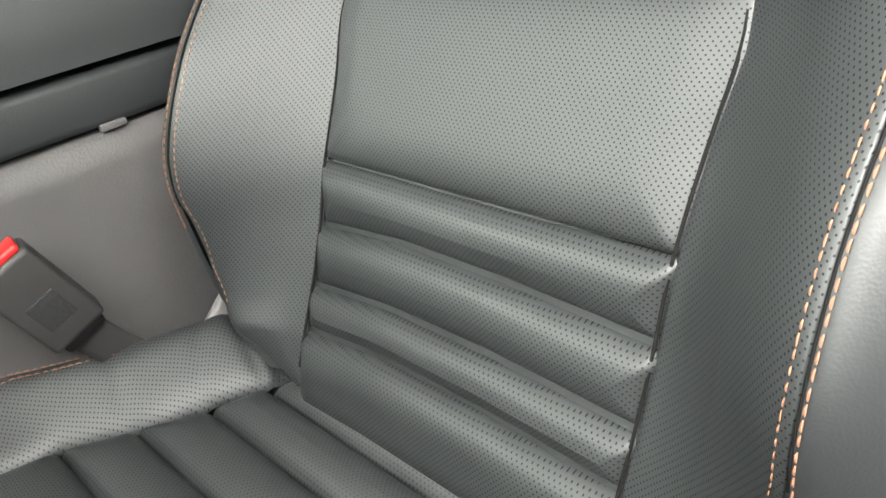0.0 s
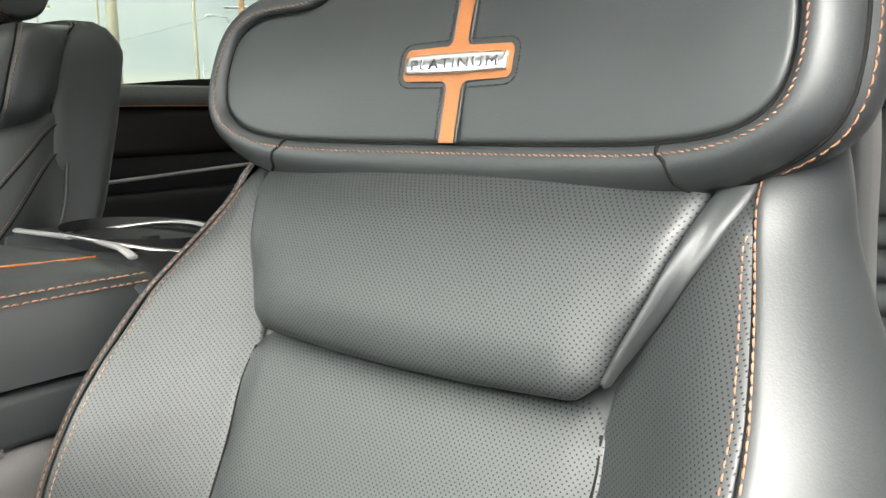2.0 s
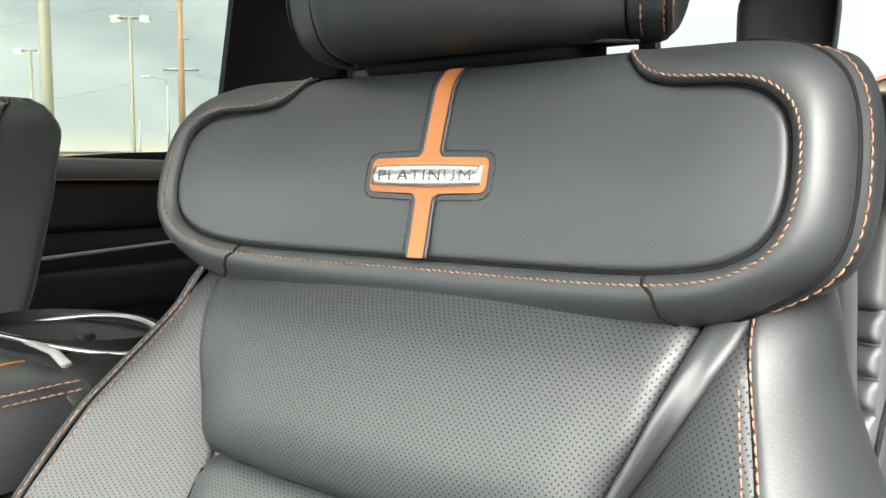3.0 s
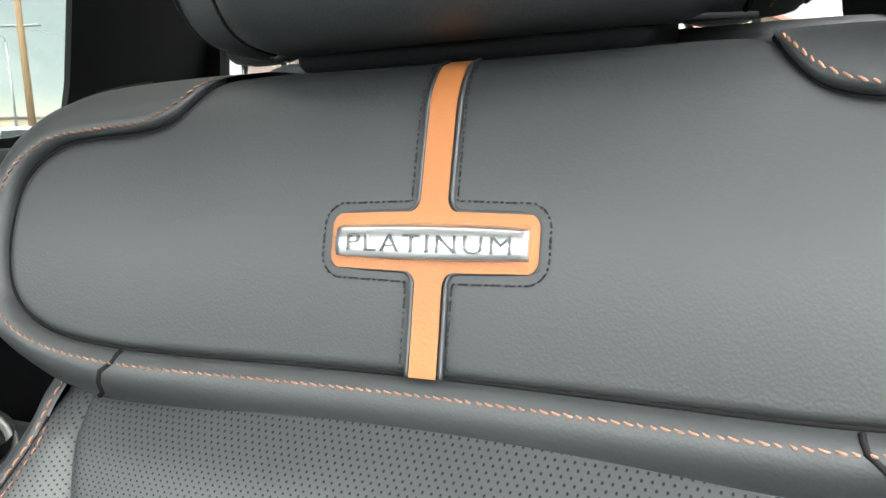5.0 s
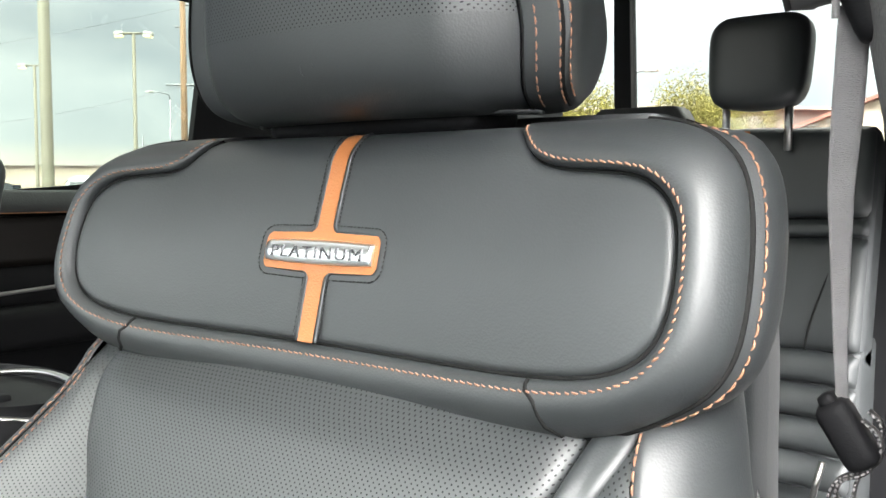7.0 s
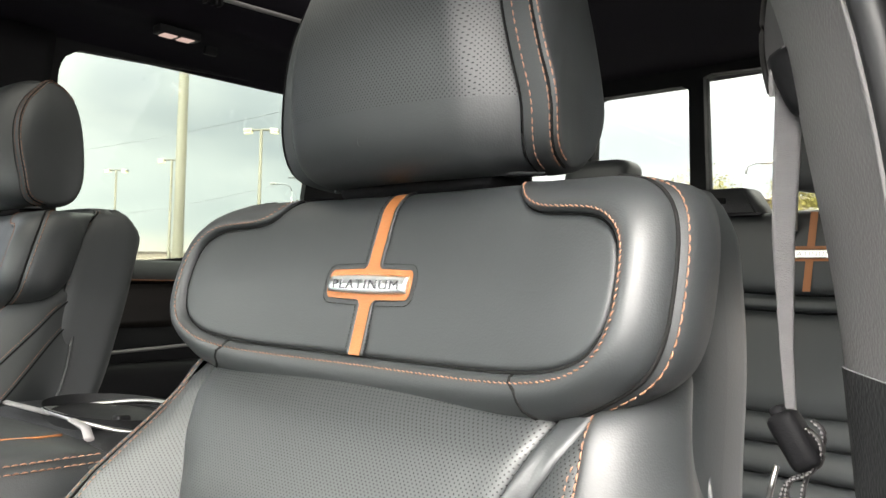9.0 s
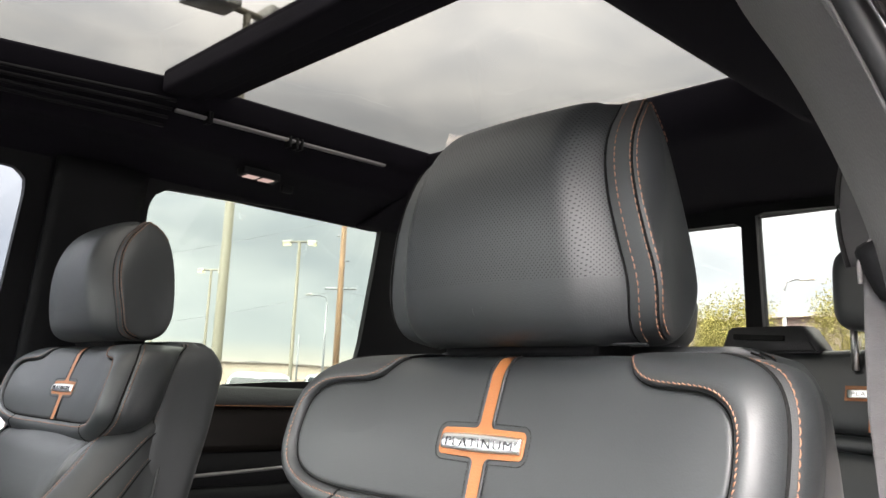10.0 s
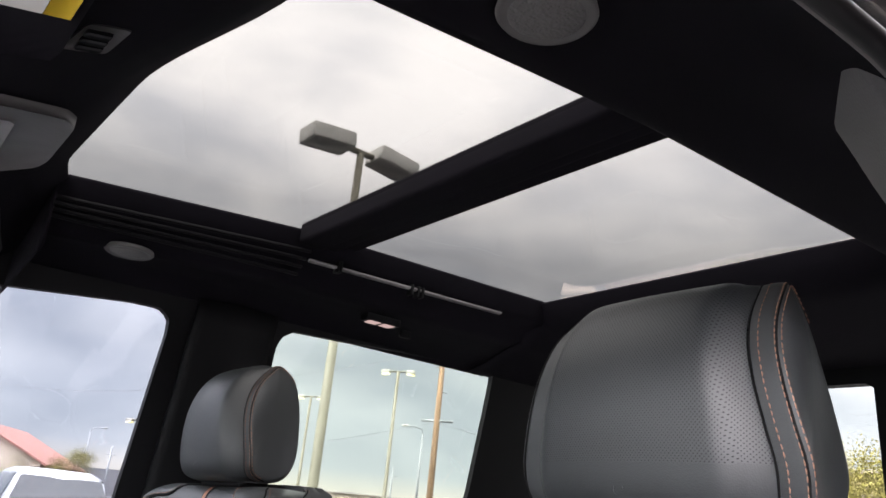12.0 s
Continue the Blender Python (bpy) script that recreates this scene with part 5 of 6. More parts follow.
    for s in (-1, 1):
        part("post", lathe([(0.006, 1.58), (0.006, 1.66)], (xh + s * 0.045, 0.965, 0), 12), SATIN, hp, "satin metal post")
    return st


rear_seat(0.392, 0.178, "charcoal leather rear seat behind the driver with a tan inlay", True)
rear_seat(0.005, 0.206, "charcoal leather middle rear seat with a low headrest", False)
rear_seat(-0.382, 0.178, "charcoal leather rear seat behind the passenger with a tan inlay", True)
guide = thing("belt_guide", (0.22, 1.0, 1.60), "dark plastic belt guide on top of the rear seat back", "belt guide")
gv = [(0.136, 0.965, 1.610), (0.306, 0.965, 1.610), (0.280, 0.970, 1.656), (0.150, 0.970, 1.656), (0.136, 1.06, 1.610), (0.306, 1.06, 1.610), (0.282, 1.04, 1.659), (0.148, 1.04, 1.659)]
bm = bmesh.new()
vs = [bm.verts.new(p) for p in gv]
for q in ((0, 1, 2, 3), (7, 6, 5, 4), (0, 4, 5, 1), (3, 2, 6, 7), (0, 3, 7, 4), (1, 5, 6, 2)):
    bm.faces.new([vs[i] for i in q])
bmesh.ops.bevel(bm, geom=list(bm.edges), offset=0.004, segments=2, affect="EDGES")
part("housing", from_bm(bm), DARKTRIM, guide, "charcoal plastic housing")
part("slot", turn(box(-0.050, 0.040, -0.004, 0.004, -0.005, 0.005, 0.002), Matrix.Translation((0.212, 0.9655, 1.636)) @ Matrix.Rotation(radians(3), 4, "Y")), SEAM, guide, "black belt slot")

# roof fittings
for x, y in ((-0.420, -0.154), (0.463, -0.145)):
    sp = thing("roof_speaker", (x, y, 1.893), "round grey mesh loudspeaker in the headliner", "speaker", "roof speakers")
    zc = PROFILE(abs(x)) + ZS(y) * 0.6 - 0.004
    part("rim", shift(lathe([(0.036, 0.004), (0.037, 0.0), (0.0345, -0.003), (0.033, -0.002)], (0, 0, 0), 40), (x, y, zc)), MESH, sp, "grey plastic rim")
    part("grille", shift(lathe([(0.0335, 0.0), (0.025, -0.0032), (0.012, -0.0045), (0.001, -0.005)], (0, 0, 0), 40), (x, y, zc)), MESHDOT, sp, "grey perforated grille")
rl = thing("reading_lamp", (-0.438, 0.33, 1.885), "small twin lens reading lamp above the rear door", "lamp")
part("housing", box(-0.452, -0.424, 0.292, 0.368, 1.8895, 1.904, 0.003), BLACK, rl, "black lamp housing")
for y in (0.301, 0.333):
    part("lens", box(-0.449, -0.427, y, y + 0.024, 1.8880, 1.8905, 0.001), LAMP, rl, "pale lamp lens")
hook = thing("coat_hook", (-0.47, 0.36, 1.885), "small black coat hook above the rear door", "hook")
part("hook", box(-0.475, -0.465, 0.40, 0.425, 1.884, 1.900, 0.003), BLACK, hook)
# shade track along the roof glass
trk = thing("shade_track", (-0.36, 0.35, 1.94), "grey metal sunshade track beside the roof glass", "sunshade track")
part("rail", tube([(-0.362, 0.123 + 0.44 * k / 10, 1.943 + ZS(0.123 + 0.44 * k / 10)) for k in range(11)], 0.0065, 8, flat=0.5), GREYP, trk, "grey metal rail")
for y in (0.175, 0.18, 0.335, 0.35, 0.36):
    part("bracket", box(-0.370, -0.352, y, y + 0.004, 1.936, 1.956, 0.001), BLACK, trk)
for s in (-1, 1):
    rib = thing("shade_guide", (s * 0.36, -0.1, 1.93), "black ribbed shade guide beside the front roof glass", "sunshade track", "shade guides")
    for k in range(4):
        part("rib", tube([(s * (0.347 + 0.012 * k), -0.285 + 0.40 * j / 12, 1.953 - 0.011 * k + ZS(-0.285 + 0.40 * j / 12) * (1 - 0.15 * k)) for j in range(13)], 0.003, 6), BLACK, rib)
# overhead console, switch pod and sun visor with its label
oc = thing("overhead_console", (-0.05, -0.40, 1.87), "grey overhead console between the sun visors", "console")
pts = [(-0.24, -0.560), (0.015, -0.560), (0.003, -0.41), (-0.008, -0.352), (-0.03, -0.338), (-0.155, -0.336), (-0.18, -0.343), (-0.212, -0.378)]
oc_loop = loop2(pts, 0.02, 3, 0.012)
zr = lambda x, y: front_roof(min(1.0, max(0.0, (-0.290 - y) / 0.45)), (x + 0.58) / 1.22)[2]
part("panel", holed(oc_loop, [], lambda x, y: (x, y, zr(x, y) - 0.014), (0, 0, 0.012)), GREYP_DARK, oc, "grey grained plastic panel")
part("lens", holed(loop2([(-0.135, -0.52), (-0.03, -0.52), (-0.03, -0.392), (-0.135, -0.390)], 0.012, 3, 0.01), [], lambda x, y: (x, y, zr(x, y) - 0.0165), (0, 0, 0.004)), GREYP, oc, "pale lamp lens")
pod = thing("switch_pod", (0.163, -0.365, 1.87), "small grey roof switch pod with raised buttons", "switch")
part("pod", holed(loop2([(0.139, -0.395), (0.194, -0.386), (0.198, -0.354), (0.146, -0.360)], 0.010, 3, 0.005), [], lambda x, y: (x, y, zr(x, y) - 0.008), (0, 0, 0.007)), GREYP_DARK, pod, "grey plastic pod")
for k in range(3):
    part("button", holed(loop2([(0.150 + 0.013 * k, -0.386), (0.160 + 0.013 * k, -0.385), (0.161 + 0.013 * k, -0.365), (0.151 + 0.013 * k, -0.366)], 0.003, 2, 0.003), [], lambda x, y: (x, y, zr(x, y) - 0.0115), (0, 0, 0.005)), BLACK, pod)
for s, nm in ((1, "black cloth sun visor with a white and yellow label"), (-1, "black cloth sun visor folded against the headliner")):
    vz = thing("sun_visor", (s * 0.32, -0.5, 1.84), nm, "sun visor", "sun visors")
    lp = loop2([(s * 0.13 if s > 0 else -0.58, -0.57), (s * 0.58 if s > 0 else -0.19, -0.57), (0.56 if s > 0 else -0.17, -0.40), (0.14 if s > 0 else -0.56, -0.395 if s > 0 else -0.30)], 0.02, 3, 0.02)
    part("visor", holed(lp, [], lambda x, y: (x, y, zr(x, y) - 0.022), (0, 0, 0.018)), CLOTH if s > 0 else DARKTRIM, vz)
    if s > 0:
        part("label", holed([(0.222, -0.52), (0.36, -0.52), (0.36, -0.422), (0.222, -0.422)], [], lambda x, y: (x, y, zr(x, y) - 0.0235), (0, 0, 0.001)), WHITE, vz, "white warning label")
        part("label_band", holed([(0.222, -0.4215), (0.36, -0.4215), (0.36, -0.403), (0.222, -0.403)], [], lambda x, y: (x, y, zr(x, y) - 0.0235), (0, 0, 0.001)), YELLOW, vz, "yellow label band")
        for k in range(6):
            y = -0.512 + 0.014 * k
            part("text_bar", holed([(0.24, y), (0.33, y), (0.33, y + 0.004), (0.24, y + 0.004)], [], lambda x, yy: (x, yy, zr(x, yy) - 0.0246), (0, 0, 0.0005)), BLACK, vz)

# ---- parking lot round the truck ----
POLE = material("pale_painted_steel", (0.135, 0.122, 0.085), 0.5, mottle=0.1, mottle_scale=3)
TIMBER = material("weathered_timber", (0.19, 0.115, 0.065), 0.85, grain=0.4, grain_scale=20, stretch=(6, 6, 0.4), mottle=0.3, mottle_scale=2)
LIT = bpy.data.materials.new("lit_lamp")
LIT.use_nodes = True
LIT.node_tree.nodes["Principled BSDF"].inputs["Emission Color"].default_value = (1.0, 0.86, 0.16, 1)
LIT.node_tree.nodes["Principled BSDF"].inputs["Emission Strength"].default_value = 0.55
HEADGREY = material("grey_lamp_housing", (0.36, 0.35, 0.32), 0.6, mottle=0.08, mottle_scale=2)
LENSGREY = material("dull_lamp_lens", (0.16, 0.15, 0.14), 0.3, mottle=0.2, mottle_scale=6)
STEEL = material("grey_steel", (0.20, 0.21, 0.22), 0.5, metal=0.3, mottle=0.1, mottle_scale=3)
REDROOF = material("red_roof", (0.24, 0.10, 0.08), 0.8, grain=0.3, grain_scale=6, mottle=0.2, mottle_scale=0.6)
GREYROOF = material("grey_roof", (0.30, 0.27, 0.25), 0.85, grain=0.3, grain_scale=6, mottle=0.2, mottle_scale=0.6)
STUCCO = material("tan_stucco", (0.48, 0.40, 0.32), 0.9, grain=0.2, grain_scale=20, mottle=0.1, mottle_scale=0.5)
BRICKM = material("red_brown_masonry", (0.19, 0.15, 0.14), 0.9, grain=0.3, grain_scale=8, mottle=0.2, mottle_scale=1.0)
CARWHITE = material("white_car_paint", (0.55, 0.56, 0.57), 0.25, mottle=0.03)
CARSILVER = material("silver_car_paint", (0.48, 0.50, 0.52), 0.22, metal=0.5, mottle=0.03)
CARGLASS = material("dark_car_glass", (0.02, 0.025, 0.03), 0.06, mottle=0.1)
TYRE = material("tyre_rubber", (0.015, 0.015, 0.016), 0.85, mottle=0.15)
LIGHTRED = material("red_lamp", (0.5, 0.02, 0.02), 0.2, mottle=0.05)
LEAFM = material("yellow_green_leaves", (0.15, 0.135, 0.038), 0.8, spec=0.1, mottle=0.35, mottle_scale=1.5)
BARK = material("grey_bark", (0.12, 0.09, 0.06), 0.9, grain=0.4, grain_scale=30, mottle=0.2)
HILL = material("dusty_far_hills", (0.13, 0.13, 0.14), 1.0, mottle=0.2, mottle_scale=0.02)


def outside(name, x, y, label, category, group=""):
    return thing(name, (x / S, y / S, -LIFT / S), label, category, group)


def mpart(name, geo, mat, parent, label="", smooth=True, kind=""):
    return part(name, metres(geo), mat, parent, label, smooth, kind)


def flood_pole(az, dist, top, r, label, lit=True, spread=0.9, turn_deg=0):
    x, y = far(az, dist)
    p = outside("street_lamp", x, y, label, "street lamp", "lot lamps")
    mpart("pole", lathe([(r * 1.25, 0), (r * 1.2, 0.5), (r, 0.6), (r * 0.72, top)], (x, y, 0), 14), POLE, p, "pale steel pole")
    mpart("base", lathe([(r * 2.6, 0), (r * 2.6, 0.7), (r * 2.3, 0.75)], (x, y, 0), 16), material_concrete, p, "round concrete footing")
    a = radians(turn_deg)
    dx, dy = math.cos(a), math.sin(a)
    mpart("arm", tube([(x - dx * spread, y - dy * spread, top), (x + dx * spread, y + dy * spread, top)], 0.06, 8), POLE, p)
    for s in (-1, 1):
        rot = Matrix.Translation((x + s * dx * spread * 1.1, y + s * dy * spread * 1.1, top)) @ Matrix.Rotation(a, 4, "Z") @ Matrix.Rotation(radians(s * 6), 4, "Y")
        k = 0.62 if lit else 1.0
        head = mpart("head", turn(box(-0.42 * k, 0.42 * k, -0.28 * k, 0.28 * k, -0.12, 0.16 * k, 0.04), rot), HEADGREY, p, "boxy grey lamp head")
        mpart("lens", turn(box(-0.36 * k, 0.36 * k, -0.23 * k, 0.23 * k, -0.215 if lit else -0.135, -0.115, 0.0), rot), LIT if lit else LENSGREY, head, "glowing lamp lens" if lit else "unlit lamp lens")
    return p


material_concrete = material("concrete", (0.36, 0.35, 0.33), 0.9, grain=0.3, grain_scale=20, mottle=0.15, mottle_scale=2)
flood_pole(60.3, 13.0, 7.55, 0.090, "tall pale light pole with two unlit box heads", False, 0.62, 90)
flood_pole(55.4, 49, 10.2, 0.13, "tall pale light pole with two lit heads", True, 0.75, 35)
flood_pole(61.3, 62, 9.85, 0.13, "tall pale light pole with two lit heads", True, 0.75, 35)
flood_pole(64.8, 76, 10.5, 0.13, "distant pale light pole with two lit heads", True, 0.75, 35)
flood_pole(72.2, 60, 6.4, 0.12, "short pale light pole with two heads", True, 0.75, 35)


def timber_pole():
    x, y = far(52.3, 44)
    p = outside("utility_pole", x, y, "tall weathered timber utility pole with a crossarm", "utility pole")
    mpart("pole", lathe([(0.19, 0), (0.17, 5), (0.13, 13.5)], (x, y, 0), 14), TIMBER, p, "brown timber pole")
    mpart("crossarm", tube([(x - 0.75, y - 0.5, 6.85), (x + 0.75, y + 0.5, 6.85)], 0.07, 6), STEEL, p, "dark crossarm")
    for z, d in ((8.4, 0.35), (9.8, -0.35), (10.9, 0.35)):
        mpart("insulator", tube([(x, y, z), (x + d, y + d * 0.6, z)], 0.05, 6), STEEL, p)
    return x, y


wx, wy = timber_pole()
for k, (z0, z1, az) in enumerate(((6.8, 6.3, 74), (10.8, 10.0, 80), (6.75, 6.4, 20))):
    ex, ey = far(az, 85)
    cable = outside("overhead_cable", (wx + ex) / 2, (wy + ey) / 2, "thin dark overhead cable strung from the timber pole", "cable", "cables")
    mpart("wire", tube([(wx + (ex - wx) * t, wy + (ey - wy) * t, z0 + (z1 - z0) * t - 1.2 * 4 * t * (1 - t)) for t in [i / 20 for i in range(21)]], 0.013, 5), STEEL, cable)


def cobra(az, dist, top, reach, label, kick=1):
    x, y = far(az, dist)
    p = outside("street_lamp", x, y, label, "street lamp", "cobra lamps")
    mpart("pole", lathe([(0.11, 0), (0.07, top - 0.5)], (x, y, 0), 10), STEEL, p, "grey steel mast")
    a = radians(az)
    dx, dy = -math.cos(a) * kick, -math.sin(a) * kick
    mpart("arm", tube([(x, y, top - 0.6), (x + dx * 0.1, y + dy * 0.1, top - 0.15), (x + dx * 0.5 * reach, y + dy * 0.5 * reach, top), (x + dx * reach, y + dy * reach, top)], 0.05, 8), STEEL, p)
    mpart("head", shift(box(-0.32, 0.32, -0.13, 0.13, -0.07, 0.07, 0.04), (x + dx * reach, y + dy * reach, top)), HEADGREY, p, "grey lamp head")


cobra(53.2, 62, 8.5, 1.4, "grey cobra head street lamp across the road")
cobra(21.7, 36, 6.7, 0.9, "grey cobra head street lamp behind the truck", -1)
cobra(75.0, 95, 8.0, 1.4, "far grey street lamp", -1)
for az, d, h in ((55.0, 95, 7.5), (73.5, 90, 6.0), (18.4, 60, 7.4)):
    x, y = far(az, d)
    q = outside("utility_pole", x, y, "thin distant utility pole", "utility pole", "far poles")
    mpart("pole", lathe([(0.14, 0), (0.09, h)], (x, y, 0), 8), STEEL, q)
    mpart("crossarm", tube([(x - 0.6, y - 0.3, h * 0.86), (x + 0.6, y + 0.3, h * 0.86)], 0.05, 6), STEEL, q)


def car(az, dist, yaw, mat, kind_, label):
    """A parked car: body lofted over its length, dark glass, wheels, lamps."""
    x, y = far(az, dist)
    c = outside("car", x, y, label, "car", "parked cars")
    if kind_ == "pickup":
        top = [(0.0, 1.05), (0.08, 1.28), (1.75, 1.30), (1.80, 1.86), (1.95, 1.93), (3.55, 1.95), (4.35, 1.35), (5.6, 1.25), (5.75, 0.95)]
    else:
        top = [(0.0, 0.95), (0.05, 1.15), (0.35, 1.60), (0.75, 1.73), (2.6, 1.75), (3.55, 1.18), (4.55, 1.05), (4.75, 0.75)]
    L = top[-1][0]
    zf = lambda t: float(np.interp(t, [p[0] for p in top], [p[1] for p in top]))
    stations = sorted(set([p[0] for p in top] + [L * i / 30 for i in range(31)]))
    hw = 0.98 if kind_ == "pickup" else 0.92
    v, f = [], []
    n = 11
    for t in stations:
        z1 = zf(t)
        taper = 1 - 0.10 * ss(0.6, 0.0, t) - 0.12 * ss(L - 0.7, L, t)
        for k in range(n):
            q = k / (n - 1)
            zb = 0.38
            z = zb + (z1 - zb) * min(1.0, q * 1.35)
            w = hw * taper
            if z > 1.08:
                w -= 0.36 * (z - 1.08)
            if q * 1.35 > 1:
                w *= 1 - (q * 1.35 - 1) / 0.35
                z = z1 + 0.03 * (q * 1.35 - 1)
            v.append((t - L / 2, w, z))
    m = len(stations)
    v = v + [(p[0], -p[1], p[2]) for p in v]
    for s in (0, m * n):
        for i in range(m - 1):
            for k in range(n - 1):
                q = (s + i * n + k, s + (i + 1) * n + k, s + (i + 1) * n + k + 1, s + i * n + k + 1)
                f.append(q if s else q[::-1])
    for i in (0, m - 1):
        f.append(tuple([i * n + k for k in range(n)] + [m * n + i * n + k for k in range(n - 2, -1, -1)]))
    M = Matrix.Translation((x, y, 0)) @ Matrix.Rotation(radians(yaw), 4, "Z")
    body = mpart("body", turn((v, f), M), mat, c, "glossy painted body")

    def glassy(t0, t1, z0, z1, side):
        pts = []
        for t, z in ((t0, z0), (t1, z0), (t1 - 0.12, z1), (t0 + 0.08, z1)):
            w = hw - 0.36 * (z - 1.08) + 0.006
            pts.append((t - L / 2, side * w, z))
        off = [(p[0], p[1] - side * 0.02, p[2]) for p in pts]
        return (pts + off, [(0, 1, 2, 3), (7, 6, 5, 4), (0, 4, 5, 1), (1, 5, 6, 2), (2, 6, 7, 3), (3, 7, 4, 0)])
    spans = ((1.95, 2.65), (2.72, 3.75)) if kind_ == "pickup" else ((0.45, 1.35), (1.42, 2.25), (2.3, 3.1))
    for side in (-1, 1):
        for t0, t1 in spans:
            mpart("window", turn(glassy(t0, t1, 1.15, 1.78 if kind_ == "pickup" else 1.62, side), M), CARGLASS, c, "dark side window", False)
    if kind_ == "pickup":
        ends = [((1.765, 1.33), (1.812, 1.84)), ((4.33, 1.38), (3.62, 1.90))]
    else:
        ends = [((0.06, 1.20), (0.36, 1.60)), ((3.50, 1.22), (2.72, 1.69))]
    for (ta, za), (tb, zb) in ends:
        o = -0.015 if ta < 2.2 else 0.02
        g = [(ta - L / 2 + o, -0.80, za), (ta - L / 2 + o, 0.80, za), (tb - L / 2 + o, 0.66, zb), (tb - L / 2 + o, -0.66, zb)]
        g = g + [(p[0] + (0.03 if o < 0 else -0.03), p[1], p[2]) for p in g]
        mpart("windscreen", turn((g, [(0, 1, 2, 3), (7, 6, 5, 4), (0, 4, 5, 1), (1, 5, 6, 2), (2, 6, 7, 3), (3, 7, 4, 0)]), M), CARGLASS, c, "dark end window", False)
    for t in (0.95, L - 0.95):
        for side in (-1, 1):
            wh = mpart("wheel", turn(shift(lathe([(0.22, -0.11), (0.35, -0.11), (0.37, -0.07), (0.37, 0.07), (0.35, 0.11), (0.22, 0.11)], (0, 0, 0), 24, "y"), (t - L / 2, side * (hw - 0.10), 0.37)), M), TYRE, c, "black tyre")
            mpart("rim", turn(shift(lathe([(0.02, 0.118), (0.21, 0.112), (0.215, -0.112), (0.02, -0.118)], (0, 0, 0), 16, "y"), (t - L / 2, side * (hw - 0.10), 0.37)), M), CARSILVER, wh, "alloy rim")
    for side in (-1, 1):
        mpart("tail_lamp", turn(box(-L / 2 - 0.01, -L / 2 + 0.12, side * 0.78 - 0.09, side * 0.78 + 0.09, 0.85, 1.12, 0.02), M), LIGHTRED, c, "red tail lamp")
        mpart("headlamp", turn(box(L / 2 - 0.16, L / 2 - 0.02, side * 0.66 - 0.16, side * 0.66 + 0.16, 0.72, 0.86, 0.02), M), CARSILVER, c, "clear headlamp")
        mpart("mirror", turn(box(L * 0.66 - L / 2, L * 0.66 - L / 2 + 0.14, side * (hw + 0.02) - 0.1, side * (hw + 0.02) + 0.1, 1.15, 1.33, 0.04), M), mat, c)
    return c


car(57.3, 22.0, 147, CARSILVER, "suv", "silver sport utility car parked tail on across the lot")
car(53.0, 33.0, 147, CARWHITE, "pickup", "white pickup truck parked beside a light pole")
car(77.0, 18.0, 175, CARSILVER, "suv", "silver sport utility car parked across the lot")
car(64.5, 30.0, 120, CARWHITE, "suv", "white car parked among others")
car(47.5, 36.0, 130, CARSILVER, "suv", "silver car parked far across the lot")


def tree(az, dist, height, spread, label, seed, trunk_h=0.35):
    x, y = far(az, dist)
    t = outside("tree", x, y, label, "tree", "trees")
    rng = np.random.default_rng(seed)
    mpart("trunk", lathe([(0.16, 0), (0.12, height * trunk_h), (0.05, height * 0.75)], (x, y, 0), 10), BARK, t, "grey trunk")
    tips = []
    for k in range(12):
        a = rng.uniform(0, 2 * math.pi)
        z0 = height * rng.uniform(trunk_h * 0.8, 0.6)
        r = spread * rng.uniform(0.4, 0.85)
        tip = (x + r * math.cos(a), y + r * math.sin(a), min(height * 0.92, z0 + height * rng.uniform(0.12, 0.38)))
        tips.append(tip)
        mpart("limb", tube([(x, y, z0), ((x + tip[0]) / 2, (y + tip[1]) / 2, (z0 + tip[2]) / 2 - 0.1), tip], [0.05, 0.035, 0.012], 6), BARK, t)
    tips += [(x, y, height * 0.9), (x, y, height * 0.75)]
    N = 14000
    v, f = [], []
    for _ in range(N):
        c = tips[rng.integers(len(tips))]
        p = np.array(c) + rng.normal(0, 1, 3) * np.array((spread * 0.17, spread * 0.17, height * 0.07))
        d1, d2 = rng.normal(0, 1, 3), rng.normal(0, 1, 3)
        d1 /= np.linalg.norm(d1)
        d2 = d2 - d1 * d2.dot(d1)
        d2 /= np.linalg.norm(d2)
        s = rng.uniform(0.024, 0.05) * height / 5
        b = len(v)
        v += [tuple(p - d1 * s), tuple(p + d2 * s * 0.5), tuple(p + d1 * s), tuple(p - d2 * s * 0.5)]
        f.append((b, b + 1, b + 2, b + 3))
    mpart("crown", (v, f), LEAFM, t, "yellowing green leaves", False, "stuff")


tree(17.6, 24, 4.6, 1.35, "young yellow-green tree behind the truck", 3)
tree(24.6, 22, 4.2, 1.30, "young yellow-green tree behind the truck", 4)
tree(14.8, 30, 4.9, 1.5, "young yellow-green tree by the red roofed building", 5)
tree(28.5, 26, 4.4, 1.6, "bushy yellow-green tree behind the truck", 6)
tree(75.6, 60, 3.9, 1.6, "small round tree at the edge of the lot", 7)
tree(78.6, 66, 3.4, 2.4, "low bushy tree at the edge of the lot", 8)


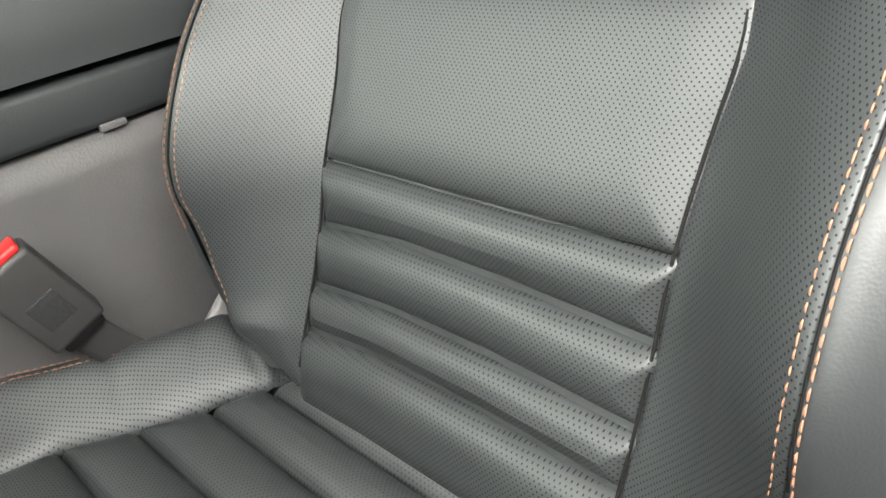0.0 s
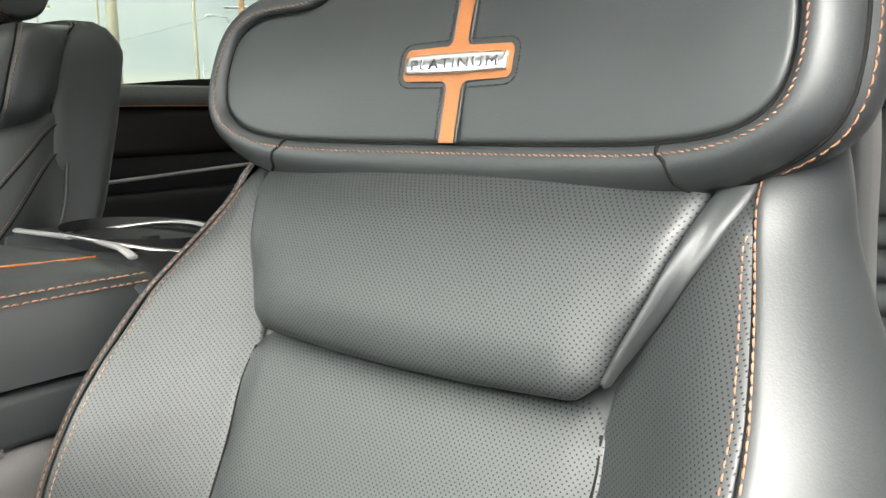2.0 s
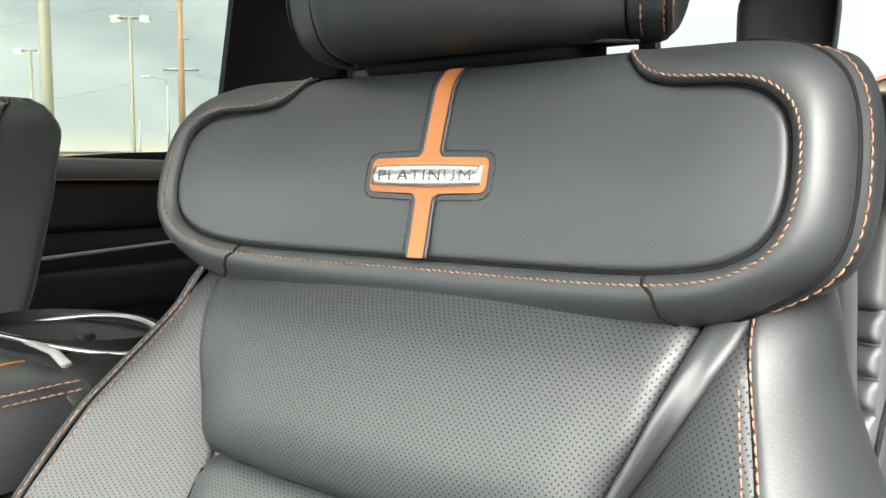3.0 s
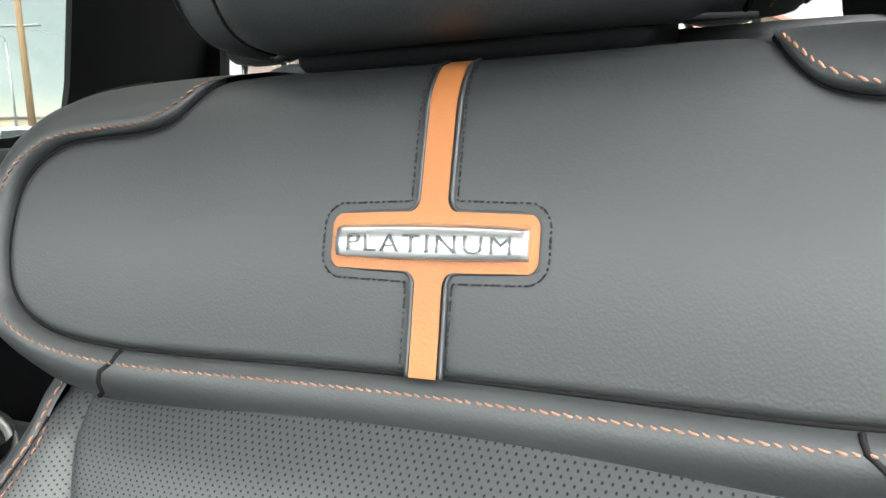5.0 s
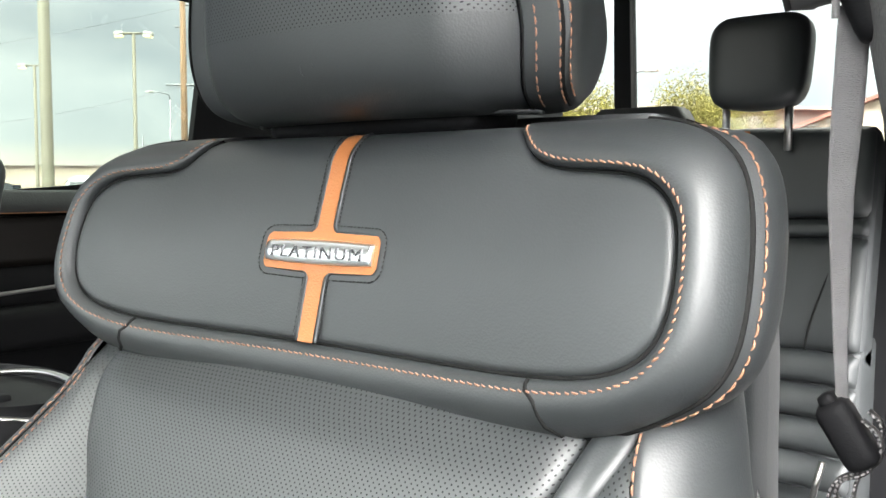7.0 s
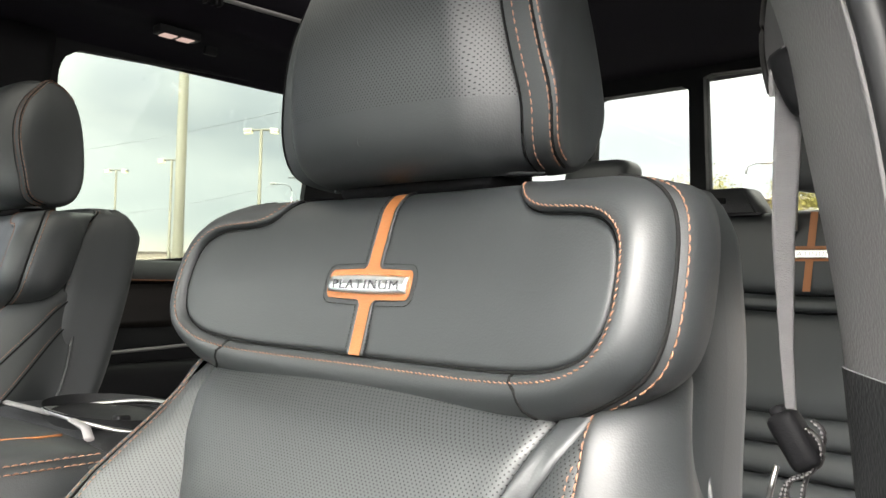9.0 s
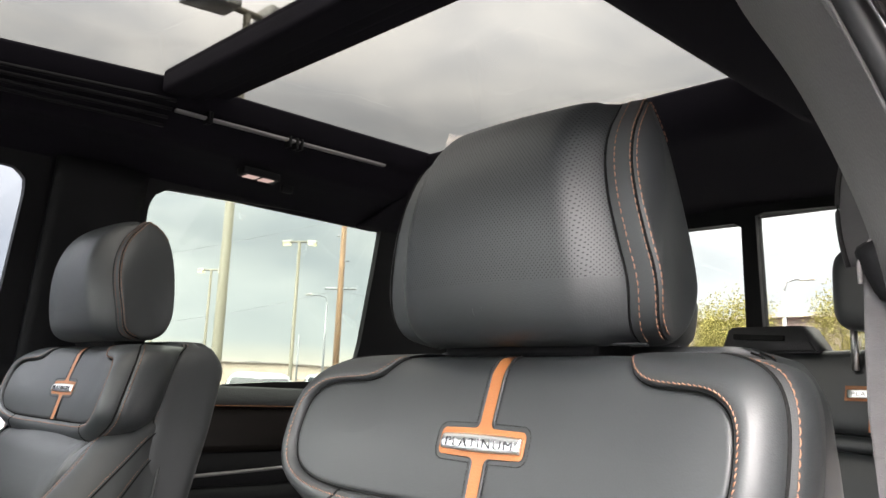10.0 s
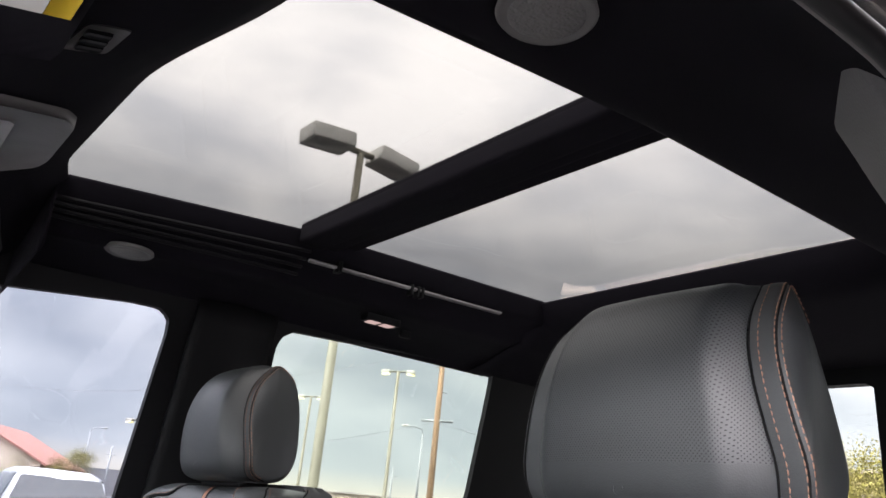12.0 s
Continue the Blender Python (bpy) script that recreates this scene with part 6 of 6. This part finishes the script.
def gable_house(az, dist, w, d, eave, ridge, yaw, wallm, roofm, label, windows=4):
    x, y = far(az, dist)
    h = outside("house", x, y, label, "building", "buildings")
    M = Matrix.Translation((x, y, 0)) @ Matrix.Rotation(radians(yaw), 4, "Z")
    bm_ = bmesh.new()
    pts = [(-w / 2, 0), (w / 2, 0), (w / 2, eave), (0, ridge - 0.15), (-w / 2, eave)]
    a_ = [bm_.verts.new((p[0], -d / 2, p[1])) for p in pts]
    b_ = [bm_.verts.new((p[0], d / 2, p[1])) for p in pts]
    bm_.faces.new(a_)
    bm_.faces.new(b_[::-1])
    for i in range(5):
        bm_.faces.new((a_[i], b_[i], b_[(i + 1) % 5], a_[(i + 1) % 5]))
    mpart("wall", turn(from_bm(bm_), M), wallm, h, "plain outer wall", False)
    for s in (-1, 1):
        o = 0.5
        g = [(0, -d / 2 - o, ridge), (0, d / 2 + o, ridge), (s * (w / 2 + o), d / 2 + o, eave - o * (ridge - eave) / (w / 2)), (s * (w / 2 + o), -d / 2 - o, eave - o * (ridge - eave) / (w / 2))]
        g = g + [(p[0], p[1], p[2] - 0.15) for p in g]
        mpart("roof", turn((g, [(0, 1, 2, 3), (7, 6, 5, 4), (0, 4, 5, 1), (1, 5, 6, 2), (2, 6, 7, 3), (3, 7, 4, 0)]), M), roofm, h, "pitched roof slope", False)
    for k in range(windows):
        cx_ = -w / 2 + w * (k + 0.5) / windows
        win = mpart("window", turn(box(cx_ - 0.6, cx_ + 0.6, -d / 2 - 0.05, -d / 2 + 0.02, 0.9, 2.1, 0.0), M), CARGLASS, h, "dark window", False)
        mpart("frame", turn(box(cx_ - 0.7, cx_ + 0.7, -d / 2 - 0.03, -d / 2 + 0.02, 0.8, 0.9, 0.0), M), STUCCO, win, "", False)
    return h


gable_house(4.5, 42, 13, 16, 2.9, 5.3, 0, STUCCO, REDROOF, "low building with a red gable", 4)
gable_house(-3.0, 52, 26, 10, 3.4, 6.6, 90, STUCCO, GREYROOF, "long low building with a grey roof", 6)
gable_house(20.0, 50, 30, 12, 5.5, 6.1, 20, BRICKM, GREYROOF, "red-brown masonry building with a low roof", 6)
gable_house(80.0, 72, 10, 10, 3.2, 5.6, 60, STUCCO, REDROOF, "tan shop building with a red roof", 3)
gable_house(56.5, 130, 70, 14, 4.4, 5.0, 56.5, STUCCO, GREYROOF, "long pale flat-roofed store across the road", 8)
sgn = outside("sign", *far(75.7, 52), "tan brick monument sign before a tree", "sign")
sx, sy = far(75.7, 52)
mpart("slab", shift(box(-0.9, 0.9, -0.3, 0.3, 0, 2.3, 0.05), (sx, sy, 0)), BRICKM, sgn, "brick sign base")
mpart("panel", shift(box(-0.7, 0.7, -0.36, 0.36, 1.6, 2.2, 0.02), (sx, sy, 0)), STUCCO, sgn, "pale blank panel")
# far hills close the horizon
hv, hf = [], []
for i in range(181):
    az = -90 + i * 2
    x, y = far(az, 480)
    hgt = 15 + 5 * noise.noise(Vector((i * 0.11, 0.3, 0))) + 2.5 * noise.noise(Vector((i * 0.5, 1.3, 0)))
    hv += [(x, y, -1), (x, y, max(2.5, hgt))]
for i in range(180):
    hf.append((2 * i, 2 * i + 2, 2 * i + 3, 2 * i + 1))
structure("backdrop", metres((hv, hf)), HILL, "low dusty hills along the horizon", "hills", True)
